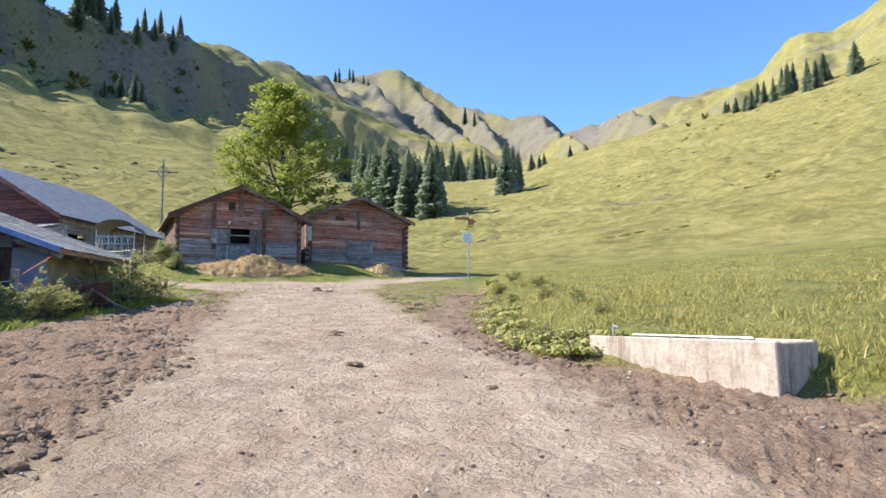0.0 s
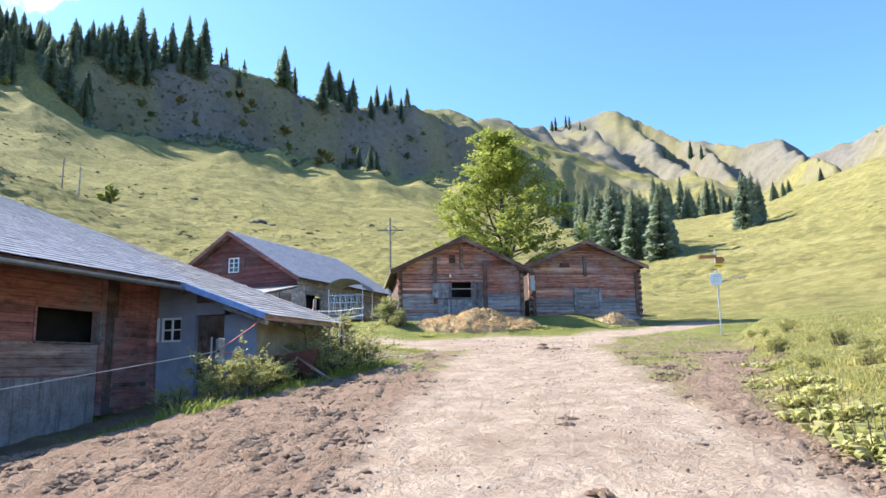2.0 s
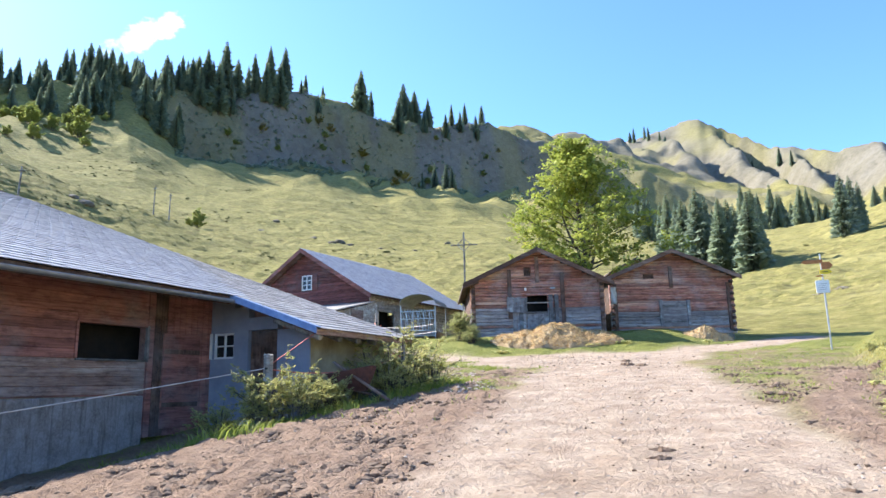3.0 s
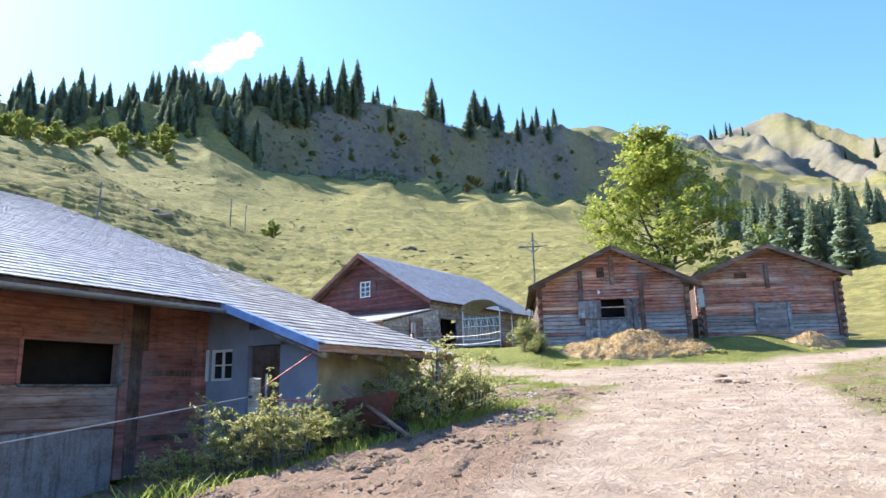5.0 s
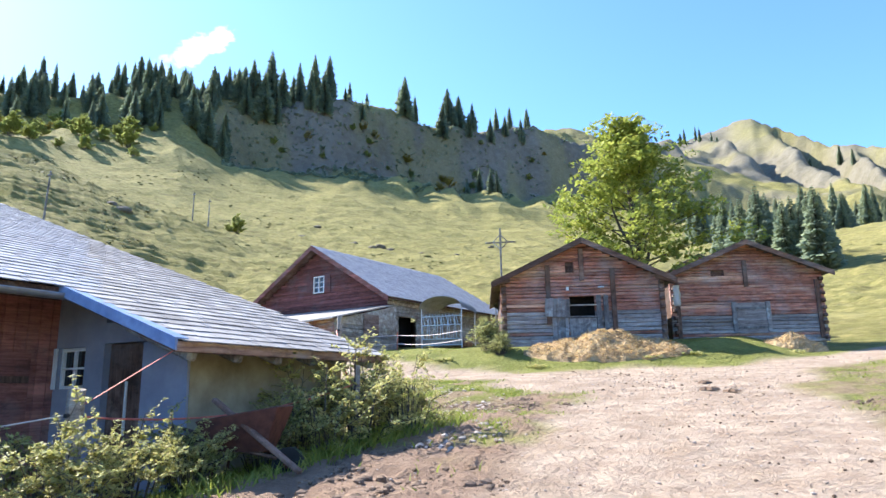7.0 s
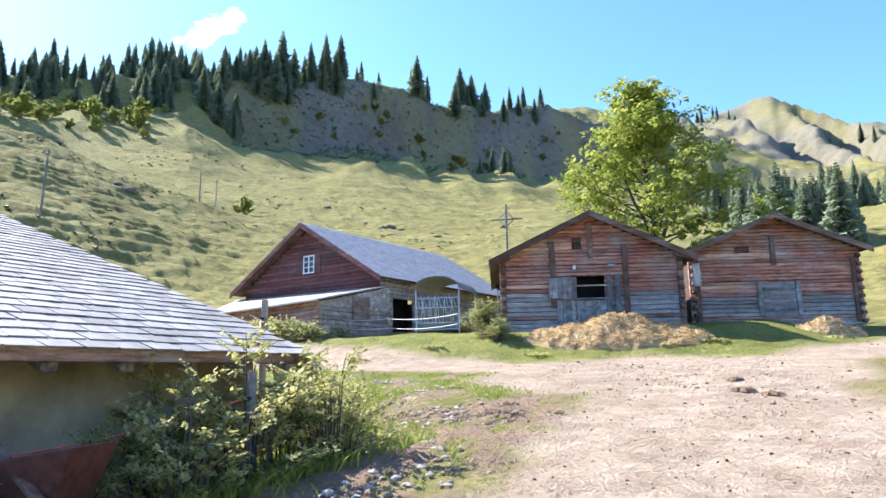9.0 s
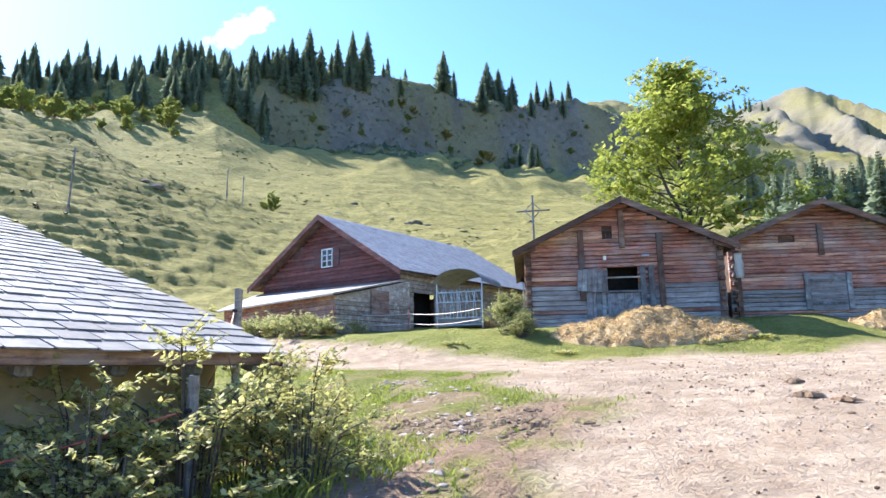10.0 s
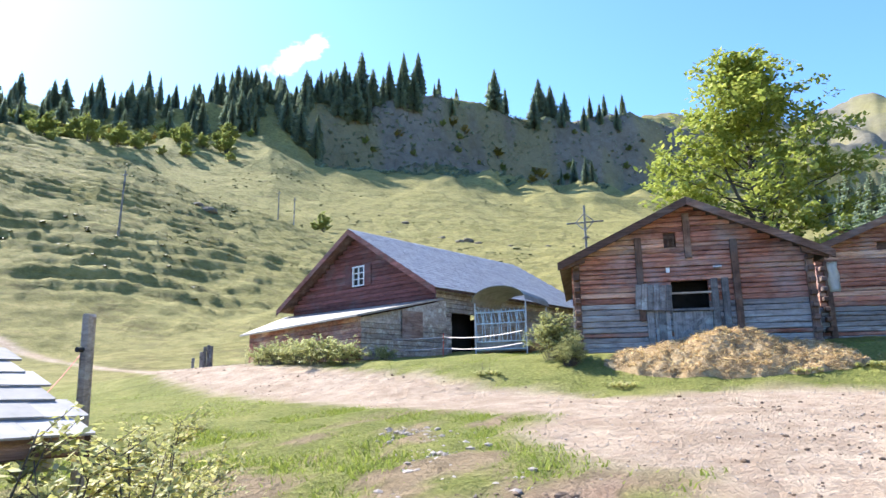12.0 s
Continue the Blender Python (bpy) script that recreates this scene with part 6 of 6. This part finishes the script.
def scatter(name, label, mesh, n, region, size, material, seed, sink=0.3):
    """Many small stones or clods, joined into one object."""
    rs = np.random.RandomState(seed)
    base = np.array([v.co[:] for v in mesh.vertices])
    polys = [tuple(p.vertices) for p in mesh.polygons]
    x0, x1, y0, y1, keep = region
    X, Y = rs.uniform(x0, x1, n * 6), rs.uniform(y0, y1, n * 6)
    g, m, w = surface(X, Y)
    ok = rs.uniform(0, 1, n * 6) < keep(X, Y, g, m)
    X, Y = X[ok][:n], Y[ok][:n]
    Z = ground_z(X, Y)
    S = size[0] + (size[1] - size[0]) * rs.uniform(0, 1, len(X)) ** 3
    A = rs.uniform(0, 6.28, len(X))
    verts, faces = [], []
    for x, y, z, s, a in zip(X, Y, Z, S, A):
        o = len(verts) * len(base)
        c, q = math.cos(a), math.sin(a)
        b = base * s * rs.uniform(0.7, 1.3, 3)
        verts.append(np.stack([x + b[:, 0] * c - b[:, 1] * q, y + b[:, 0] * q + b[:, 1] * c, z + b[:, 2] - sink * s * 0.3 + 0.01], 1))
        faces += [tuple(o + k for k in p) for p in polys]
    me = bpy.data.meshes.new(name)
    me.from_pydata(np.concatenate(verts).tolist(), [], faces)
    me.materials.append(material)
    tagged(new(name, me), label, name.replace("_", " "), kind="stuff")


PEBBLE = rock_mesh("pebble", 9, PEBBLE_STONE, 1.0, 1, 0.6)
CLUMP = rock_mesh("clump", 12, CLOD, 1.0, 1, 0.7)
scatter("pebbles", "scattered pale pebbles and gravel on the dirt track", PEBBLE, 6500, (-10, 5, 0.5, 34, lambda x, y, g, m: np.clip(g * 0.55 + m * 0.8, 0, 1)), (0.005, 0.024), PEBBLE_STONE, 91)
scatter("mud_clods", "crumbled brown clods of dried mud", CLUMP, 34000, (-10, 5, 0.5, 26, lambda x, y, g, m: np.clip(m - 1.2 * g, 0, 1) * np.clip(0.45 + 1.6 * fbm(x / 1.4, y / 1.4, 3, 95), 0.05, 1)), (0.01, 0.072), CLOD, 92)
scatter("edge_stones", "pale stones washed out along the grassy road edge", PEBBLE, 900, (-14, -6.5, 19, 29, lambda x, y, g, m: 0.9 * np.exp(-(near_polyline(x, y, [(-7.4, 19.5), (-8.6, 23.0), (-10.4, 26.0), (-13.5, 28.6)]) / 0.5) ** 2)), (0.015, 0.075), PEBBLE_STONE, 94)
scatter("track_crumbs", "small crumbs of dung and mud on the track", CLUMP, 1500, (-9, 4, 1.0, 34, lambda x, y, g, m: g * 0.8), (0.005, 0.026), CLOD, 93)


scatter("pebbles", "small stones strewn over the track before the barns", PEBBLE, 3200, (-40, 3, 24, 50, lambda x, y, g, m: g * 0.7), (0.008, 0.026), PEBBLE_STONE, 96)
scatter("track_crumbs", "dark crumbs of dung and earth on the track before the barns", CLUMP, 700, (-40, 3, 24, 50, lambda x, y, g, m: g * np.clip(0.2 + 2 * fbm(x / 3, y / 3, 3, 98), 0, 1)), (0.012, 0.06), CLOD, 97)


def pat_mesh(seed):
    """A crumbled pat: a low ragged cake with broken lumps."""
    rs = random.Random(seed)
    bm = bmesh.new()
    hub = bm.verts.new((0, 0, 0.3))
    rings = []
    for k in range(1, 9):
        f, ring = k / 8, []
        for j in range(22):
            th = 6.283 * j / 22
            c = Vector((math.cos(th), math.sin(th), 0))
            r = f * (0.8 + 0.55 * noise.noise(c * 1.6 + Vector((seed, 0, 0))) + rs.uniform(-0.05, 0.05))
            lump = 0.22 * (1 - f) + 0.3 * abs(noise.noise(c * r * 4.5 + Vector((0, seed, 0)))) + rs.uniform(-0.06, 0.1)
            ring.append(bm.verts.new((c.x * r * 1.15, c.y * r, lump if k < 8 else -0.12)))
        rings.append(ring)
    for j in range(22):
        bm.faces.new((hub, rings[0][j], rings[0][(j + 1) % 22]))
        for lo, hi in zip(rings, rings[1:]):
            bm.faces.new((lo[j], hi[j], hi[(j + 1) % 22], lo[(j + 1) % 22]))
    me = bpy.data.meshes.new("dung_pat")
    bm.to_mesh(me)
    bm.free()
    me.materials.append(DUNG_BROWN)
    return me


DUNG_BROWN = plain("dark_dry_dung", (0.09, 0.058, 0.038), (0.26, 0.175, 0.115), 20, 0.95, 0, 0.8)
PATS = [pat_mesh(120 + i) for i in range(4)]


def dung(x, y, s, seed):
    ob = new("dung_pat", PATS[seed % 4])
    ob.matrix_world = pose(x, y, gz(x, y) + 0.015, 0, 0, seed * 40) @ Matrix.Diagonal((s * 0.5, s * 0.42, s * 0.36, 1))
    tagged(ob, "dry brown lump of cow dung on the track", "dung", "dung on the track")


for i, (x, y, s) in enumerate(DUNG):
    dung(x, y, s, i)


# ---- grass ----
def blades(name, label, n, box_, keep, height, width, material, seed):
    rs = np.random.RandomState(seed)
    x0, x1, y0, y1 = box_
    X, Y = rs.uniform(x0, x1, n * 3), rs.uniform(y0, y1, n * 3)
    g, m, w = surface(X, Y)
    ok = rs.uniform(0, 1, n * 3) < keep(X, Y, g, m)
    X, Y = X[ok][:n], Y[ok][:n]
    Z = ground_z(X, Y) - 0.03
    k = len(X)
    clump = 0.35 + 1.3 * np.clip(vnoise(X * 1.3, Y * 1.3, seed) + 0.5, 0, 1) * np.clip(0.6 + vnoise(X / 3, Y / 3, seed + 1), 0.2, 1.1)
    H = height * clump * rs.uniform(0.5, 1.25, k) * (1 - 0.6 * smooth(14, 40, np.hypot(X, Y - 6)))
    A, B = rs.uniform(0, 6.28, k), rs.uniform(0, 6.28, k)
    bend = H * rs.uniform(0.3, 1.2, k)
    W = width * rs.uniform(0.6, 1.3, k)
    sx, sy, dx, dy = np.cos(A) * W, np.sin(A) * W, np.cos(B) * bend, np.sin(B) * bend
    P = np.stack([np.stack([X - sx, Y - sy, Z], 1), np.stack([X + sx, Y + sy, Z], 1),
                  np.stack([X + sx * 0.7 + dx * 0.35, Y + sy * 0.7 + dy * 0.35, Z + H * 0.62], 1), np.stack([X - sx * 0.7 + dx * 0.35, Y - sy * 0.7 + dy * 0.35, Z + H * 0.62], 1),
                  np.stack([X + dx, Y + dy, Z + H], 1)], 1).reshape(-1, 3)
    faces = []
    for i in range(0, 5 * k, 5):
        faces += [(i, i + 1, i + 2, i + 3), (i + 3, i + 2, i + 4)]
    me = bpy.data.meshes.new(name)
    me.from_pydata(P.tolist(), [], faces)
    me.materials.append(material)
    tagged(new(name, me), label, "grass", kind="stuff")


def on_bank(x, y, g, m):
    return np.clip(1 - g - m, 0, 1) * smooth(0.0, 0.5, x - bank_edge(y)) * np.clip(1.1 - np.hypot(x, y - 6) / 34, 0.04, 1) ** 1.5


def on_yard(x, y, g, m):
    return np.clip(1 - g - 0.9 * m, 0, 1) * (x < bank_edge(y))


blades("grass", "tall summer grass on the roadside bank", 120000, (0.5, 34, 1, 60), on_bank, 0.16, 0.013, GRASS, 101)
blades("dry_grass", "dry yellow grass stalks on the roadside bank", 12000, (0.5, 34, 1, 60), on_bank, 0.27, 0.006, STRAW_TUFT, 102)
blades("short_grass", "short green turf between the tracks and barns", 52000, (-34, 3, 14, 47), on_yard, 0.11, 0.014, TURF, 103)
blades("short_grass", "bright green turf beside the stable's corner", 26000, (-18, -7, 20, 33), lambda x, y, g, m: np.clip(1 - g - 0.8 * m, 0, 1) * np.clip(0.5 + 1.6 * vnoise(x * 1.2, y * 1.2, 111), 0.1, 1), 0.13, 0.012, TURF, 105)
blades("grass", "coarse grass tufts on the muddy edge beside the trough", 2600, (4.6, 7.5, 4.6, 7.4), lambda x, y, g, m: np.clip(0.3 + 2.5 * vnoise(x * 1.6, y * 1.6, 113), 0, 1), 0.26, 0.011, GRASS, 106)
blades("grass", "long grass along the stable's bank", 9000, (-12.2, -8.0, 12.5, 23), lambda x, y, g, m: 0.9 * smooth(-7.6, -8.6, x) * (1 - smooth(1.0, 2.2, np.abs(x + 9.4))), 0.26, 0.012, TURF, 104)


def tussocks(n, seed):
    """Dark tufts and hummocks strewn over the slopes, joined into one object."""
    rs = np.random.RandomState(seed)
    base = np.array([v.co[:] for v in CLUMP.vertices])
    polys = [tuple(p.vertices) for p in CLUMP.polygons]
    az, r = rs.uniform(-40, 78, n), 66 + 290 * rs.uniform(0, 1, n) ** 1.4
    X, Y = CENTRE[0] - r * np.sin(np.radians(az)), CENTRE[1] + r * np.cos(np.radians(az))
    keep = (vnoise(X / 22, Y / 22, 201) + 0.6 * vnoise(X / 6, Y / 6, 203) > np.where(az < 5, 0.3, 0.14)) & (surface(X, Y)[0] < 0.2)
    X, Y, r = X[keep], Y[keep], r[keep]
    Z = ground_z(X, Y)
    verts, faces = [], []
    for x, y, z, d in zip(X, Y, Z, r):
        o = len(verts) * len(base)
        s = rs.uniform(0.12, 0.42) * (0.7 + d / 260)
        b = base * (s * rs.uniform(1.0, 2.2), s * rs.uniform(0.7, 1.3), s * 0.7)
        verts.append(b + (x, y, z - 0.22 * s))
        faces += [tuple(o + k for k in p) for p in polys]
    me = bpy.data.meshes.new("tussocks")
    me.from_pydata(np.concatenate(verts).tolist(), [], faces)
    me.materials.append(TUSSOCK)
    tagged(new("tussocks", me), "dark tussocks and hummocks strewn over the pasture", "tussocks", kind="stuff")


tussocks(8000, 205)


def cliff_scrub(n, seed):
    """Low bushes and dwarf trees clinging to the steep wooded face, joined into one object."""
    rng_ = random.Random(seed)
    bm = bmesh.new()
    for _ in range(n):
        az = rng_.uniform(13, 48)
        r = far_off(az, rng_.uniform(470, 572))
        x, y = polar(az, r)
        if vnoise(np.array([x / 26]), np.array([y / 26]), 301)[0] < -0.16:
            continue
        k = rng_.uniform(0.6, 1.0) * rng_.choice((1, 1, 1.4, 2.2))
        leaf_cloud(bm, rng_, (x, y, gz(x, y) + 0.5 * k), k, 14, 0.62 * k, 0.8)
    me = bpy.data.meshes.new("scrub")
    bm.to_mesh(me)
    bm.free()
    me.materials.append(NEEDLES)
    tagged(new("scrub", me), "dark green scrub on the steep shaded face below the crest", "scrub", kind="stuff")


cliff_scrub(4200, 303)


# ---- cloud ----
def cloud():
    m, nt, b = mat("thin_white_cloud", 1.0)
    tc = nt.nodes.new("ShaderNodeTexCoord")
    n = node(nt, "ShaderNodeTexNoise", Scale=4.5, Detail=9.0, Roughness=0.62)
    nt.links.new(tc.outputs["Generated"], n.inputs["Vector"])
    sep = nt.nodes.new("ShaderNodeSeparateXYZ")
    nt.links.new(tc.outputs["Generated"], sep.inputs[0])
    u = math_node(nt, "SUBTRACT", sep.outputs[0], 0.5)
    v = math_node(nt, "SUBTRACT", sep.outputs[2], 0.5)
    skew = math_node(nt, "SUBTRACT", v, math_node(nt, "MULTIPLY", u, 0.9))
    d = math_node(nt, "ADD", math_node(nt, "MULTIPLY", math_node(nt, "MULTIPLY", u, u), 4.2), math_node(nt, "MULTIPLY", math_node(nt, "MULTIPLY", skew, skew), 11.0))
    f = math_node(nt, "SUBTRACT", math_node(nt, "ADD", math_node(nt, "MULTIPLY", n.outputs["Fac"], 2.0), -0.42), d)
    a = ramp(nt, f, (0.1, (0, 0, 0)), (0.75, (0.92, 0.92, 0.92)))
    em = nt.nodes.new("ShaderNodeEmission")
    em.inputs[1].default_value = 0.8
    tr = nt.nodes.new("ShaderNodeBsdfTransparent")
    ms = nt.nodes.new("ShaderNodeMixShader")
    nt.links.new(a, ms.inputs[0])
    nt.links.new(tr.outputs[0], ms.inputs[1])
    nt.links.new(em.outputs[0], ms.inputs[2])
    nt.links.new(ms.outputs[0], nt.nodes["Material Output"].inputs[0])
    bm = bmesh.new()
    vs = [bm.verts.new(p) for p in ((-160, 0, -120), (160, 0, -120), (160, 0, 120), (-160, 0, 120))]
    bm.faces.new(vs)
    ob = link_mesh("backdrop", bm, m)
    az, el, r = radians(50.9), radians(27.0), 2000
    x, y = -5 - r * math.sin(az), 19 + r * math.cos(az)
    ob.matrix_world = pose(x, y, 4 + r * math.tan(el), 0, 0, 50.6)
    ob.visible_shadow = False
    tagged(ob, "thin white wisp of cloud in a blue sky", "cloud", kind="structure")


cloud()
